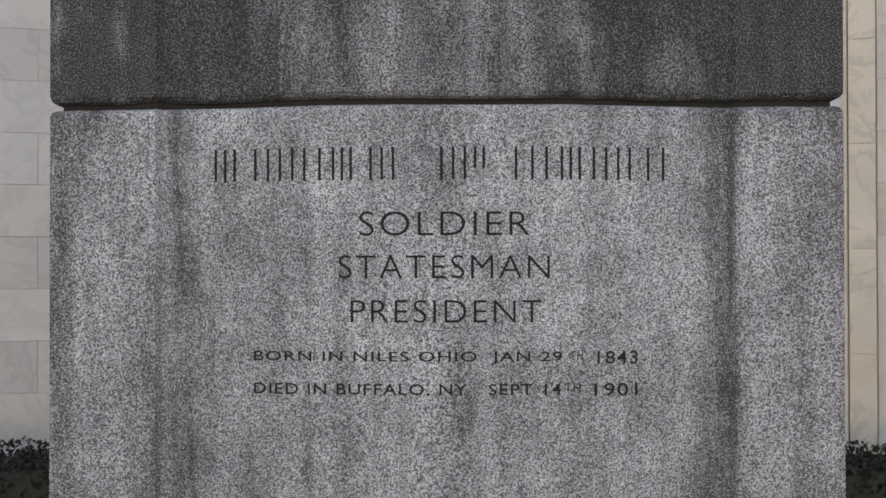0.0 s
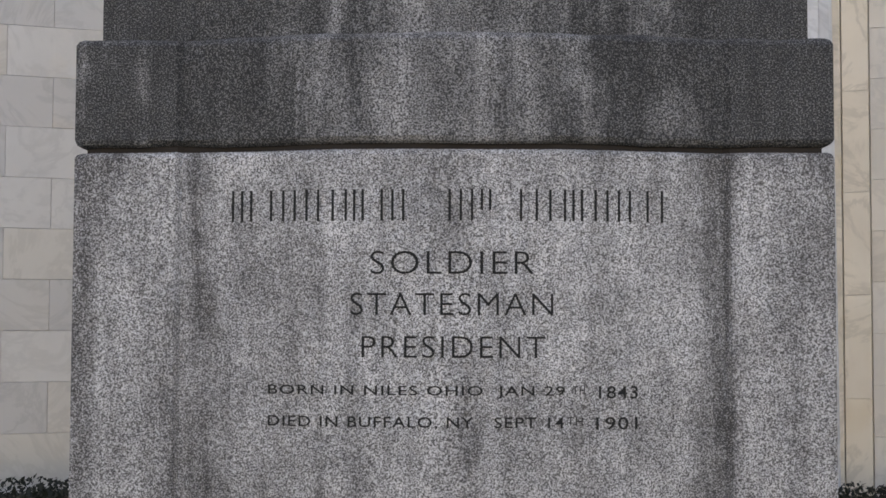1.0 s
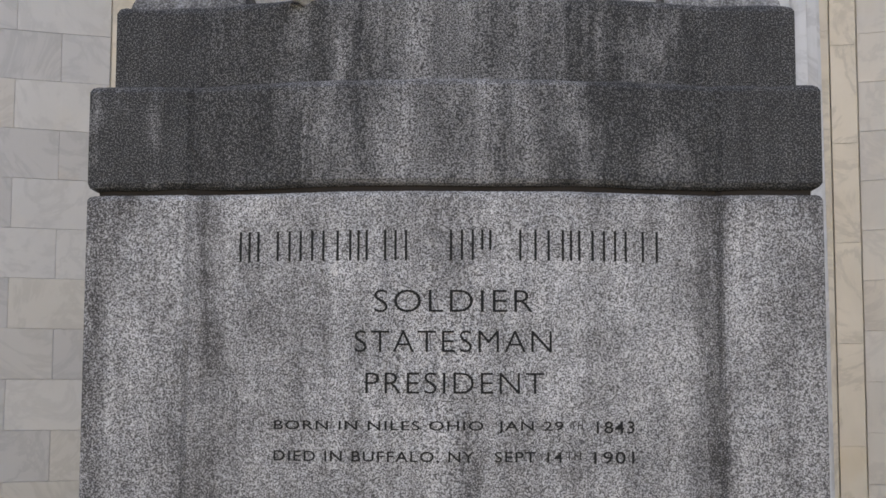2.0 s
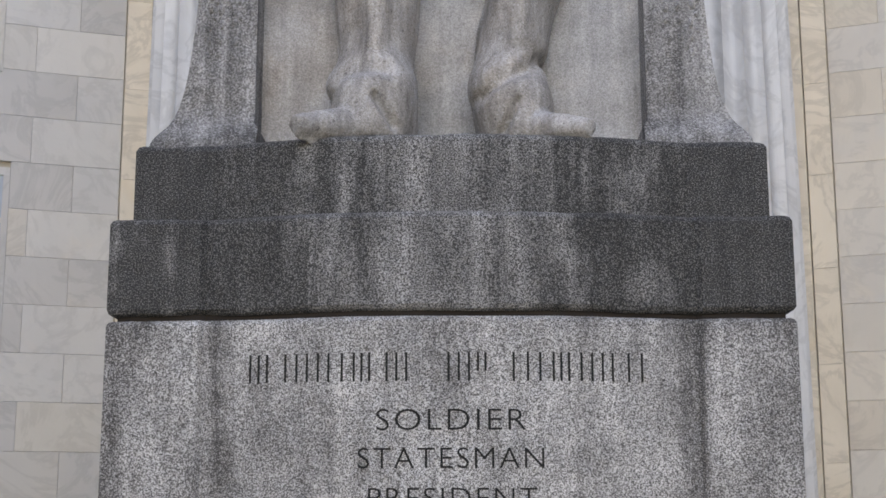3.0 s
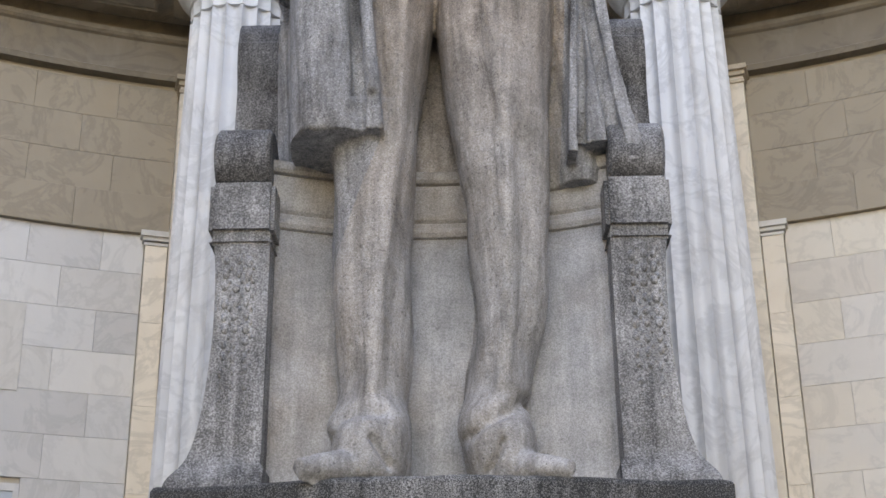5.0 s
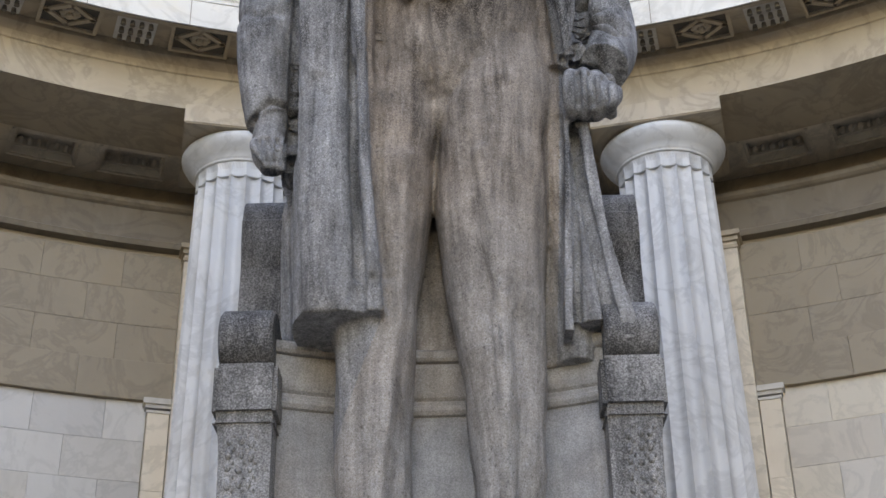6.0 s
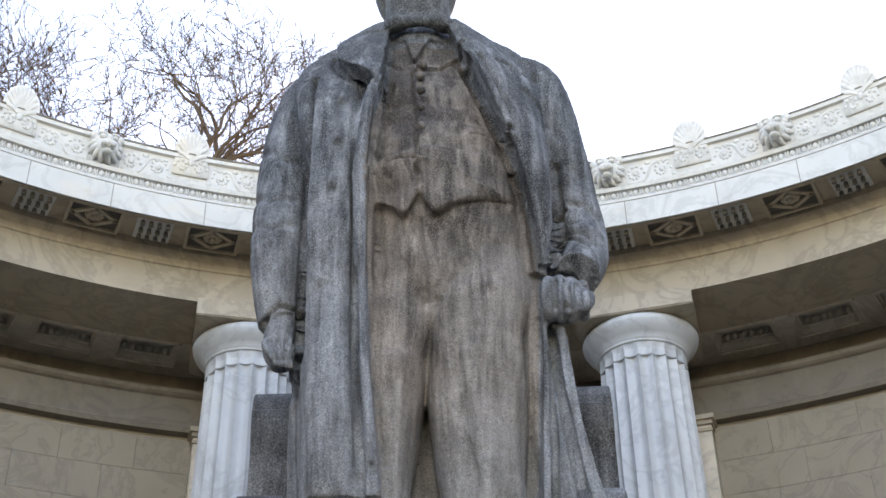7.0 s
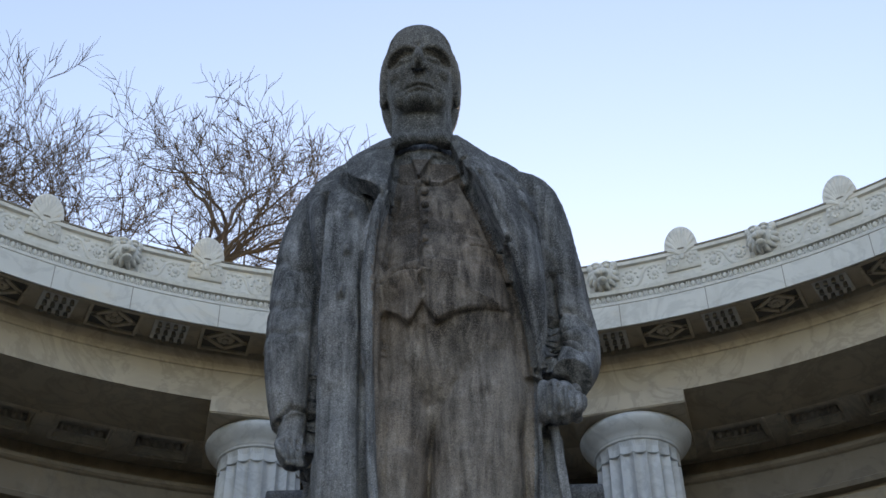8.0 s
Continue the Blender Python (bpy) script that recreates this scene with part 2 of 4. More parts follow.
def loft(bm, rows, power=2.0, fold=None, n=48, steps=5):
    """A closed body from rows of z, centre x, centre y, half width, half depth. fold(angle, z) pushes the skin out, in metres."""
    rings = []
    for z, cx, cy, rx, ry in smoothed(rows, steps):
        ring = []
        for i in range(n):
            a = 2 * math.pi * i / n
            c, s = math.cos(a), math.sin(a)
            c, s = math.copysign(abs(c) ** (2 / power), c), math.copysign(abs(s) ** (2 / power), s)
            push = fold(a, z) if fold else 0.0
            ring.append((cx + (rx + push) * c, cy + (ry + push) * s, z))
        rings.append(ring)
    skin(bm, rings)


def tube(bm, rows, n=16, steps=4, flat=1.0):
    """A closed limb from rows of x, y, z, radius."""
    pts = smoothed(rows, steps)
    rings = []
    for k, p in enumerate(pts):
        d = Vector((pts[min(k + 1, len(pts) - 1)] - pts[max(k - 1, 0)])[:3].tolist()).normalized()
        side = d.cross(Vector((0, 1, 0.02))).normalized()
        up = side.cross(d).normalized()
        rings.append([Vector(p[:3].tolist()) + float(p[3]) * (math.cos(2 * math.pi * i / n) * side + flat * math.sin(2 * math.pi * i / n) * up) for i in range(n)])
    skin(bm, rings)


def ball(bm, at, size, u=16, v=10):
    bmesh.ops.create_uvsphere(bm, u_segments=u, v_segments=v, radius=1.0, matrix=Matrix.LocRotScale(at, None, size))


# the ring of the exedra: its centre, and places on it by radius, degrees from straight ahead and height
CX, CY = 0.05, -2.35


def on_ring(r, deg, z=0.0):
    a = radians(deg)
    return (CX + r * math.sin(a), CY + r * math.cos(a), z)


def ring_pose(r, deg, z=0.0):
    """A pose on the ring whose local -y looks at the ring's centre."""
    return Matrix.Translation(on_ring(r, deg, z)) @ Matrix.Rotation(-radians(deg), 4, "Z")


def sweep(bm, profile, a0, a1, step=1.0, closed=True):
    """Sweeps a profile of (radius, z) round the ring."""
    n = max(1, round((a1 - a0) / step))
    skin(bm, [[on_ring(r, a0 + (a1 - a0) * k / n, z) for r, z in profile] for k in range(n + 1)], closed=closed)


# ---- ground ----
bm = bmesh.new()
bmesh.ops.create_grid(bm, x_segments=40, y_segments=40, size=400)
for v in bm.verts:
    far = math.hypot(v.co.x, v.co.y)
    v.co.z = 0.0 if far < 40 else 0.6 * noise.noise(v.co * 0.01)
ground = tagged(part("ground", bm, GRASS), "dull winter grass round the stone court", "ground", kind="structure")
bm = bmesh.new()
skin(bm, [[(CX + r * math.sin(2 * math.pi * k / 64), CY + r * math.cos(2 * math.pi * k / 64), z) for k in range(64)] for r, z in ((5.2, -0.02), (5.2, 0.012))])
tagged(part("pavement", bm, PAVING), "pale stone paving of the round court", "paving", kind="structure")

# ---- exedra: curved wall, beam on columns, ceiling of the walk behind them ----
SPAN = 64
UNIT = 13.12
WALL_R, BEAM_IN, BEAM_OUT, BEAM_Z = 5.25, 4.53, 5.0, 5.645
bm = bmesh.new()
sweep(bm, [(WALL_R + 0.02, 0.0), (WALL_R + 0.45, 0.0), (WALL_R + 0.45, 5.9), (WALL_R + 0.20, 5.9), (WALL_R + 0.20, 5.42), (WALL_R + 0.02, 5.42)], -SPAN, SPAN)
wall = tagged(part("wall_exedra", bm, MORTAR), "curved wall of veined white marble blocks behind the columns", "wall", kind="structure")

# unseen plain walls for the building's wings, added to block low sky light
for name, side in (("wall_west", -1), ("wall_east", 1)):
    x, y, _ = on_ring(WALL_R + 0.02, side * SPAN)
    bm = bmesh.new()
    box(bm, *sorted((x, x + side * 0.5)), -16.0, y + 0.2, 0.0, 6.3)
    box(bm, *sorted((x - side * 0.35, x + side * 0.6)), -16.0, y + 0.2, 5.95, 6.4)
    tagged(part(name, bm, MARBLE_BEAM), "plain unseen wing wall, added to cut low light in the court", "wall", kind="structure")

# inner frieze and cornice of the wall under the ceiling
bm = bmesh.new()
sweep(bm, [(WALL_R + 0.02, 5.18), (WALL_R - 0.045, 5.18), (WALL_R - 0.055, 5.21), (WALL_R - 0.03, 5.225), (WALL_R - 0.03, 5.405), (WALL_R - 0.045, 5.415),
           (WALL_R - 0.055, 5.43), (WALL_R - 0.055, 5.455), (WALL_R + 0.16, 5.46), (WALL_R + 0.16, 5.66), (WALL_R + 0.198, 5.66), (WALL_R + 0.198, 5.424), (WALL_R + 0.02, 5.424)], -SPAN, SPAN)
tagged(part("trim_wall_frieze", bm, MARBLE_TAN_SHADED), "plain marble frieze with mouldings along the top of the wall", "moulding", kind="structure")

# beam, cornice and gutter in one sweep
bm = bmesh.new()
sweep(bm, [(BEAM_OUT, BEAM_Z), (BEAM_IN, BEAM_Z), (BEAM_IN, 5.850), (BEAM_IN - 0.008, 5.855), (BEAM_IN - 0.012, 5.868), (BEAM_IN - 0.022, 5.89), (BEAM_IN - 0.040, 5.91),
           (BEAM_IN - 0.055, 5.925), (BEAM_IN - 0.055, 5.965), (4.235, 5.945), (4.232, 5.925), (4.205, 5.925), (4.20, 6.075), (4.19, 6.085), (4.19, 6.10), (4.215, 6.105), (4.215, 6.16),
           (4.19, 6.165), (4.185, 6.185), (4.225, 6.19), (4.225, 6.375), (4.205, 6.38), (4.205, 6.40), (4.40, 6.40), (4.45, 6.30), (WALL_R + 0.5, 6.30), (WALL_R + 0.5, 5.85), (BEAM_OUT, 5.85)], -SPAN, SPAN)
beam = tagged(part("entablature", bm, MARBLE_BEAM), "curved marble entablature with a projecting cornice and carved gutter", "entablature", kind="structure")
# whiter outer face of the cornice
bm = bmesh.new()
sweep(bm, [(4.2, 5.930), (4.195, 5.922), (4.187, 5.922), (4.187, 6.078), (4.2, 6.078)], -SPAN, SPAN)
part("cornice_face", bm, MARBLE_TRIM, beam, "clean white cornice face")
bm = bmesh.new()
sweep(bm, [(4.23, 6.084), (4.187, 6.084), (4.187, 6.103), (4.212, 6.108), (4.212, 6.158), (4.187, 6.163), (4.182, 6.187), (4.222, 6.193), (4.222, 6.373), (4.202, 6.378),
           (4.202, 6.404), (4.41, 6.404), (4.41, 6.399), (4.23, 6.399)], -SPAN, SPAN)
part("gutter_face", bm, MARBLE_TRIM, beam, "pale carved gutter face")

# lead flashing along the gutter's top
bm = bmesh.new()
sweep(bm, [(4.198, 6.405), (4.198, 6.416), (4.42, 6.416), (4.42, 6.405)], -SPAN, SPAN)
part("flashing", bm, PEG, beam, "thin dark lead flashing")
# upright joints of the cornice stones
for k in range(-4, 5):
    for deg in (UNIT * k + 1.0, UNIT * (k + 0.5) + 1.4):
        bm = bmesh.new()
        sweep(bm, [(4.1862, 5.923), (4.19, 5.923), (4.19, 6.078), (4.1862, 6.078)], deg, deg + 0.05)
        part("joint", bm, PEG, beam)

# ceiling with sunk coffers between beam and wall, one mesh
bm = bmesh.new()
C_IN, C_OUT, C_Z = BEAM_OUT, 5.39, 5.66


def ring_box(bm, r0, r1, a0, a1, z0, z1):
    skin(bm, [[on_ring(r, a, z) for r, z in ((r0, z0), (r1, z0), (r1, z1), (r0, z1))] for a in np.linspace(a0, a1, max(2, round(a1 - a0) + 1))])


ring_box(bm, C_IN, C_OUT + 0.1, -SPAN, SPAN, C_Z + 0.105, C_Z + 0.17)
ring_box(bm, C_OUT, WALL_R + 0.20, -SPAN, SPAN, C_Z, C_Z + 0.11)
DEEP = 0.11
for side in (-1, 1):
    ring_box(bm, C_IN, C_OUT, min(side * 0.0, side * 17.43), max(side * 0.0, side * 17.43), C_Z, C_Z + DEEP)
    for j in range(8):
        a = side * (20.05 + 5.25 * j)
        for s in (-1, 1):
            ring_box(bm, C_IN, C_OUT, *sorted((a + s * 2.625, a + s * 1.80)), C_Z, C_Z + DEEP)
            ring_box(bm, C_IN + 0.06, C_OUT - 0.11, *sorted((a + s * 1.80, a + s * 1.66)), C_Z + 0.03, C_Z + DEEP)
            ring_box(bm, C_IN + 0.03, C_OUT - 0.08, *sorted((a + s * 1.98, a + s * 2.16)), C_Z - 0.008, C_Z + 0.01)
        ring_box(bm, C_IN, C_IN + 0.06, a - 1.80, a + 1.80, C_Z, C_Z + DEEP)
        ring_box(bm, C_OUT - 0.11, C_OUT, a - 1.80, a + 1.80, C_Z, C_Z + DEEP)
        ring_box(bm, C_OUT - 0.09, C_OUT - 0.075, a - 2.16, a + 2.16, C_Z - 0.008, C_Z + 0.01)
        ring_box(bm, C_OUT - 0.128, C_OUT - 0.11, a - 1.66, a + 1.66, C_Z + 0.045, C_Z + 0.055)
        for e in range(6):
            ball(bm, on_ring(C_OUT - 0.120, a - 1.33 + 0.532 * e, C_Z + 0.082), (0.017, 0.017, 0.024), 8, 6)
tagged(part("ceiling", bm, MARBLE_CREAM), "marble ceiling with sunk coffers and egg moulding", "ceiling", kind="structure")

# under the cornice: carved square panels and peg panels by turns
bm = bmesh.new()
box(bm, -0.10, 0.10, -0.105, 0.105, -0.018, 0.0, 0.003)
peg_panel = mesh_from("peg_panel", bm, MARBLE_TRIM)
bm = bmesh.new()
for i in range(4):
    for j in range(3):
        bmesh.ops.create_cone(bm, cap_ends=True, segments=10, radius1=0.014, radius2=0.011, depth=0.03, matrix=Matrix.Translation((-0.069 + 0.046 * i, -0.066 + 0.066 * j, -0.032)))
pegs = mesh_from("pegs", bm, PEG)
bm = bmesh.new()
for s in (-1, 1):
    box(bm, -0.17, 0.17, s * 0.125 - 0.012, s * 0.125 + 0.012, -0.03, 0.0, 0.003)
    box(bm, s * 0.17 - 0.012, s * 0.17 + 0.012, -0.137, 0.137, -0.03, 0.0, 0.003)
for sx in (-1, 1):
    for sy in (-1, 1):
        skin(bm, [[(sx * 0.158 * (1 - u) + q * sx * 0.016, sy * 0.113 * u + q * sy * 0.022, z) for q, z in ((0, -0.026), (0, 0), (-1, 0), (-1, -0.026))] for u in (0.0, 1.0)])
for k in range(8):
    ball(bm, (0.042 * math.cos(k * math.pi / 4), 0.036 * math.sin(k * math.pi / 4), -0.012), (0.024, 0.02, 0.012), 8, 6)
ball(bm, (0, 0, -0.018), (0.02, 0.02, 0.014), 8, 6)
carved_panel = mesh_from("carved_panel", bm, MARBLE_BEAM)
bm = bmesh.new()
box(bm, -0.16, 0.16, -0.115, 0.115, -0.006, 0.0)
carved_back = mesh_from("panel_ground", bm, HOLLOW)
SOFFIT_R, SOFFIT_Z = 4.332, 5.953
for k in range(-7, 8):
    a = 8.66 * (k + 0.5)
    piece("peg_panel", peg_panel, beam, ring_pose(SOFFIT_R, a, SOFFIT_Z))
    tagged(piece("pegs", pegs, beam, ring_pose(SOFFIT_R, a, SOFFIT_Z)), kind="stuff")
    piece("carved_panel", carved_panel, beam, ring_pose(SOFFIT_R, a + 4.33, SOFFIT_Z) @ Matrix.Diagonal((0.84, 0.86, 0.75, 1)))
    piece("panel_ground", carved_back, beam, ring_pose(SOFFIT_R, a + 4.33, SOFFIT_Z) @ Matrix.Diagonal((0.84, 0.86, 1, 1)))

# egg row under the gutter
bm = bmesh.new()
for k in range(int(2 * 46 / 0.86)):
    a = -46 + 0.86 * k
    ball(bm, on_ring(4.203, a, 6.134), (0.016, 0.013, 0.023), 8, 6)
    tube(bm, [(*on_ring(4.200, a + 0.37 * math.cos(q), 6.140 - 0.033 * math.sin(q)), 0.0048) for q in np.linspace(-0.5, math.pi + 0.5, 7)], 5, 1)
    x, y, z = on_ring(4.203, a + 0.43, 6.128)
    box(bm, x - 0.0025, x + 0.0025, y - 0.006, y + 0.01, z - 0.026, z + 0.012)
tagged(part("egg_moulding", bm, MARBLE_TRIM, beam, smooth=True), kind="stuff")

# gutter ornament: shell-shaped crests, beast masks, scroll reliefs
bm = bmesh.new()
for i in range(11):
    a = math.pi * i / 10
    tip = (0.098 * math.cos(a), 0, 0.12 + 0.125 * math.sin(a) ** 0.8)
    tube(bm, [(0.012 * math.cos(a), -0.03, 0.075, 0.006), (0.6 * tip[0], -0.045, 0.08 + 0.6 * (tip[2] - 0.08), 0.013), (tip[0] * 0.93, -0.035, tip[2] * 0.97, 0.014), (tip[0] * 0.97, -0.025, tip[2], 0.009)], 8, 3)
outline = [(-0.115, -0.02), (-0.115, 0.03), (-0.10, 0.10)] + [(0.113 * math.cos(math.pi * (1 - i / 14)), 0.125 + 0.135 * math.sin(math.pi * i / 14)) for i in range(15)] + [(0.10, 0.10), (0.115, 0.03), (0.115, -0.02)]
skin(bm, [[(x, y, z) for x, z in outline] for y in (-0.03, 0.03)])
for s in (-1, 1):
    for turn in range(9):
        a = turn * 0.8
        r = 0.045 - 0.0042 * turn
        ball(bm, (s * (0.06 + r * math.cos(a)), -0.034, 0.03 + r * math.sin(a)), (0.011, 0.012, 0.011), 7, 5)
ball(bm, (0, -0.036, 0.06), (0.02, 0.016, 0.022), 8, 6)
crest = mesh_from("shell_crest", bm, MARBLE_TRIM, True)

bm = bmesh.new()
ball(bm, (0, -0.03, 0.0), (0.072, 0.075, 0.078))
ball(bm, (0, -0.105, -0.022), (0.04, 0.04, 0.03))
ball(bm, (0, -0.12, 0.002), (0.018, 0.026, 0.026))
ball(bm, (0, -0.095, -0.062), (0.028, 0.03, 0.016))
for s in (-1, 1):
    ball(bm, (s * 0.03, -0.092, 0.028), (0.02, 0.018, 0.014))
    ball(bm, (s * 0.03, -0.085, 0.052), (0.026, 0.02, 0.012))
    ball(bm, (s * 0.066, -0.03, 0.07), (0.024, 0.022, 0.026))
    ball(bm, (s * 0.022, -0.13, -0.03), (0.02, 0.016, 0.018))
for i in range(13):
    a = 2 * math.pi * i / 13
    tube(bm, [(0.048 * math.cos(a), -0.06, 0.052 * math.sin(a), 0.018), (0.070 * math.cos(a + 0.1), -0.045, 0.072 * math.sin(a + 0.1), 0.017), (0.086 * math.cos(a + 0.25), -0.012, 0.086 * math.sin(a + 0.25), 0.010)], 7, 2)
box(bm, -0.085, 0.085, -0.016, 0.01, -0.095, 0.085, 0.004)
mask = mesh_from("beast_mask", bm, MARBLE_TRIM, True)

bm = bmesh.new()
for s in (-1, 1):
    for turn in range(16):
        a = turn * 0.62
        r = 0.058 - 0.0034 * turn
        ball(bm, (s * 0.085 + r * math.cos(a), 0, r * math.sin(a) * 1.05), (0.011, 0.013, 0.011), 7, 5)
    ball(bm, (s * 0.085, -0.002, 0), (0.017, 0.014, 0.017), 8, 6)
tube(bm, [(-0.14, 0, -0.06, 0.009), (-0.03, 0, -0.055, 0.011), (0.03, 0, 0.05, 0.011), (0.14, 0, 0.06, 0.009)], 7)
for x, z in ((0.0, 0.065), (0.02, -0.07), (-0.16, 0.05), (0.16, -0.05)):
    ball(bm, (x, 0, z), (0.022, 0.011, 0.014), 7, 5)
scroll = mesh_from("scroll_relief", bm, MARBLE_TRIM, True)
for k in range(-4, 5):
    piece("beast_mask", mask, beam, ring_pose(4.216, UNIT * k, 6.298) @ Matrix.Diagonal((1.05, 1.0, 1.12, 1)))
    for s in (-1, 1):
        piece("scroll_relief", scroll, beam, ring_pose(4.222, UNIT * k + s * 3.1, 6.285) @ Matrix.Diagonal((s * 0.9, 0.6, 1, 1)))
for k in range(-4, 4):
    piece("shell_crest", crest, beam, ring_pose(4.219, UNIT * (k + 0.5), 6.285) @ Matrix.Diagonal((0.88, 0.46, 1.14, 1)))

# ---- columns ----
def fluted_column():
    col = empty("column")
    bm = bmesh.new()
    rings, flutes, per = [], 20, 8
    for z in np.linspace(0.0, 5.30, 24):
        u = z / 5.36
        r = 0.30 - 0.055 * u + 0.010 * math.sin(math.pi * u)
        ring = []
        for i in range(flutes * per):
            a = 2 * math.pi * i / (flutes * per)
            dip = math.sin(math.pi * (i % per) / per)
            ring.append(((r - 0.026 * dip) * math.sin(a), (r - 0.026 * dip) * math.cos(a), z))
        rings.append(ring)
    skin(bm, rings)
    part("shaft", bm, MARBLE_COLUMN, col)
    bm = bmesh.new()
    rings = []
    for r, z, d in ((0.243, 5.300, 0.0), (0.236, 5.301, 0.0), (0.236, 5.308, 0.0), (0.245, 5.309, 0.013), (0.245, 5.35, 0.013), (0.247, 5.385, 0.004)):
        rings.append([((r - d * math.sin(math.pi * (i % 6) / 6)) * math.sin(2 * math.pi * i / 120), (r - d * math.sin(math.pi * (i % 6) / 6)) * math.cos(2 * math.pi * i / 120), z) for i in range(120)])
    skin(bm, rings)
    part("neck", bm, MARBLE_COLUMN, col)
    bm = bmesh.new()
    prof = [(0.248, 5.385), (0.256, 5.388), (0.256, 5.396), (0.252, 5.398), (0.262, 5.402), (0.262, 5.410), (0.285, 5.432), (0.312, 5.462), (0.327, 5.488), (0.331, 5.508), (0.322, 5.524), (0.30, 5.530)]
    skin(bm, [[(r * math.sin(2 * math.pi * i / 64), r * math.cos(2 * math.pi * i / 64), z) for i in range(64)] for r, z in prof])
    part("echinus", bm, MARBLE_COLUMN, col, smooth=True)
    bm = bmesh.new()
    box(bm, -0.335, 0.335, -0.335, 0.335, 5.530, 5.645, 0.006)
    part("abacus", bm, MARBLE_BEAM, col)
    return tagged(col, "fluted white marble column with a plain round capital", "column", "columns of the exedra")


COL_R, COL_A = 4.80, 13.45
column = fluted_column()
column.matrix_basis = ring_pose(COL_R, -COL_A)
for a in (COL_A, -3 * COL_A - 0.0, 3 * COL_A):
    copy_thing(column, ring_pose(COL_R, a))


# ---- pedestal ----
def front(x, flat, bow, step):
    """Depth of a bowed front at x: flat piers outside, a swelling middle between them."""
    if abs(x) >= flat:
        return 0.0
    return step - bow * (1 - (x / flat) ** 2)


def bowed_block(bm, half, y0, depth, z0, z1, flat, bow, step=0.0, round_=0.012, wear=0.004):
    """A block whose front swells forward in the middle, with worn, slightly uneven arrises."""
    xs = sorted(set(np.linspace(-half, half, 61).tolist() + [-flat - 0.001, -flat + 0.012, flat - 0.012, flat + 0.001]))
    rings = []
    for z, inset in ((z0, round_), (z0 + 0.35 * round_, 0.35 * round_), (z0 + round_, 0.0), ((z0 + z1) / 2, 0.0), (z1 - round_, 0.0), (z1 - 0.35 * round_, 0.35 * round_), (z1, round_)):
        ring = []
        for x in xs:
            w = wear * noise.noise(Vector((x * 9, z * 5, y0))) if inset else 0.0
            xx = max(-half + inset, min(half - inset, x))
            ring.append((xx, y0 + front(x, flat, bow, step) + inset + w, z + (w if inset else 0)))
        ring += [(half - inset, y0 + depth, z), (-half + inset, y0 + depth, z)]
        rings.append(ring)
    skin(bm, rings)


PX = 0.0
pedestal = empty("pedestal")
tagged(pedestal, "grey granite pedestal with a bowed, inscribed front and dark rain stains", "pedestal")
D_Y, D_HALF, D_FLAT, D_BOW = -0.085, 0.838, 0.612, 0.095
bm = bmesh.new()
bowed_block(bm, D_HALF, D_Y, 1.75, 0.0, 1.943, D_FLAT, D_BOW, 0.016)
die = part("die", bm, GRANITE_DIE, pedestal, "speckled grey granite die with cut letters")
bm = bmesh.new()
bowed_block(bm, D_HALF - 0.022, D_Y + 0.022, 1.7, 1.935, 1.970, D_FLAT, D_BOW, 0.016, 0.008)
part("joint_groove", bm, GROOVE, pedestal, "dark sunk joint")
bm = bmesh.new()
bowed_block(bm, D_HALF, D_Y, 1.75, 1.956, 2.197, D_FLAT, D_BOW, 0.016, 0.015, 0.007)
part("cap_course", bm, GRANITE_CAP, pedestal, "granite course darkened by rain")
bm = bmesh.new()
bowed_block(bm, 0.803, 0.0, 1.6, 2.192, 2.408, 0.60, 0.10, 0.0, 0.017, 0.007)
part("top_block", bm, GRANITE_CAP, pedestal, "granite top block blackened by dirt")


def cut_line(text, x0, x1, z0, z1, thick=0.0):
    """A cut line of capitals on the bowed die between x0 and x1, its foot at z0 and its head at z1."""
    cu = bpy.data.curves.new("inscription", "FONT")
    cu.body = text
    cu.space_character = 1.12
    cu.resolution_u = 4
    cu.offset = thick
    tmp = bpy.data.objects.new("inscription", cu)
    scene.collection.objects.link(tmp)
    bpy.context.view_layer.update()
    me = bpy.data.meshes.new_from_object(tmp.evaluated_get(bpy.context.evaluated_depsgraph_get()))
    bpy.data.objects.remove(tmp)
    xy = np.array([v.co[:2] for v in me.vertices])
    lo, hi = xy.min(0), xy.max(0)
    bm = bmesh.new()
    bm.from_mesh(me)
    bpy.data.meshes.remove(me)
    bmesh.ops.triangulate(bm, faces=bm.faces)
    for v in bm.verts:
        x = x0 + (v.co.x - lo[0]) / (hi[0] - lo[0]) * (x1 - x0)
        z = z0 + (v.co.y - lo[1]) / (hi[1] - lo[1]) * (z1 - z0)
        v.co = (x, D_Y + front(x, D_FLAT, D_BOW, 0.016) - 0.0012, z)
    # every letter is a piece of its own
    left = set(bm.faces)
    while left:
        grown, edge = set(), [next(iter(left))]
        while edge:
            f = edge.pop()
            if f in left:
                left.discard(f)
                grown.add(f)
                edge += [q for e in f.edges for q in e.link_faces if q in left]
        one = bmesh.new()
        made = {v: one.verts.new(v.co) for v in {v for f in grown for v in f.verts}}
        for f in grown:
            one.faces.new([made[v] for v in f.verts])
        part("letter", one, CUT, die)
    bm.free()


cut_line("SOLDIER", -0.172, 0.179, 1.672, 1.722, -0.011)
cut_line("STATESMAN", -0.215, 0.220, 1.584, 1.632, -0.011)
cut_line("PRESIDENT", -0.190, 0.203, 1.493, 1.540, -0.011)
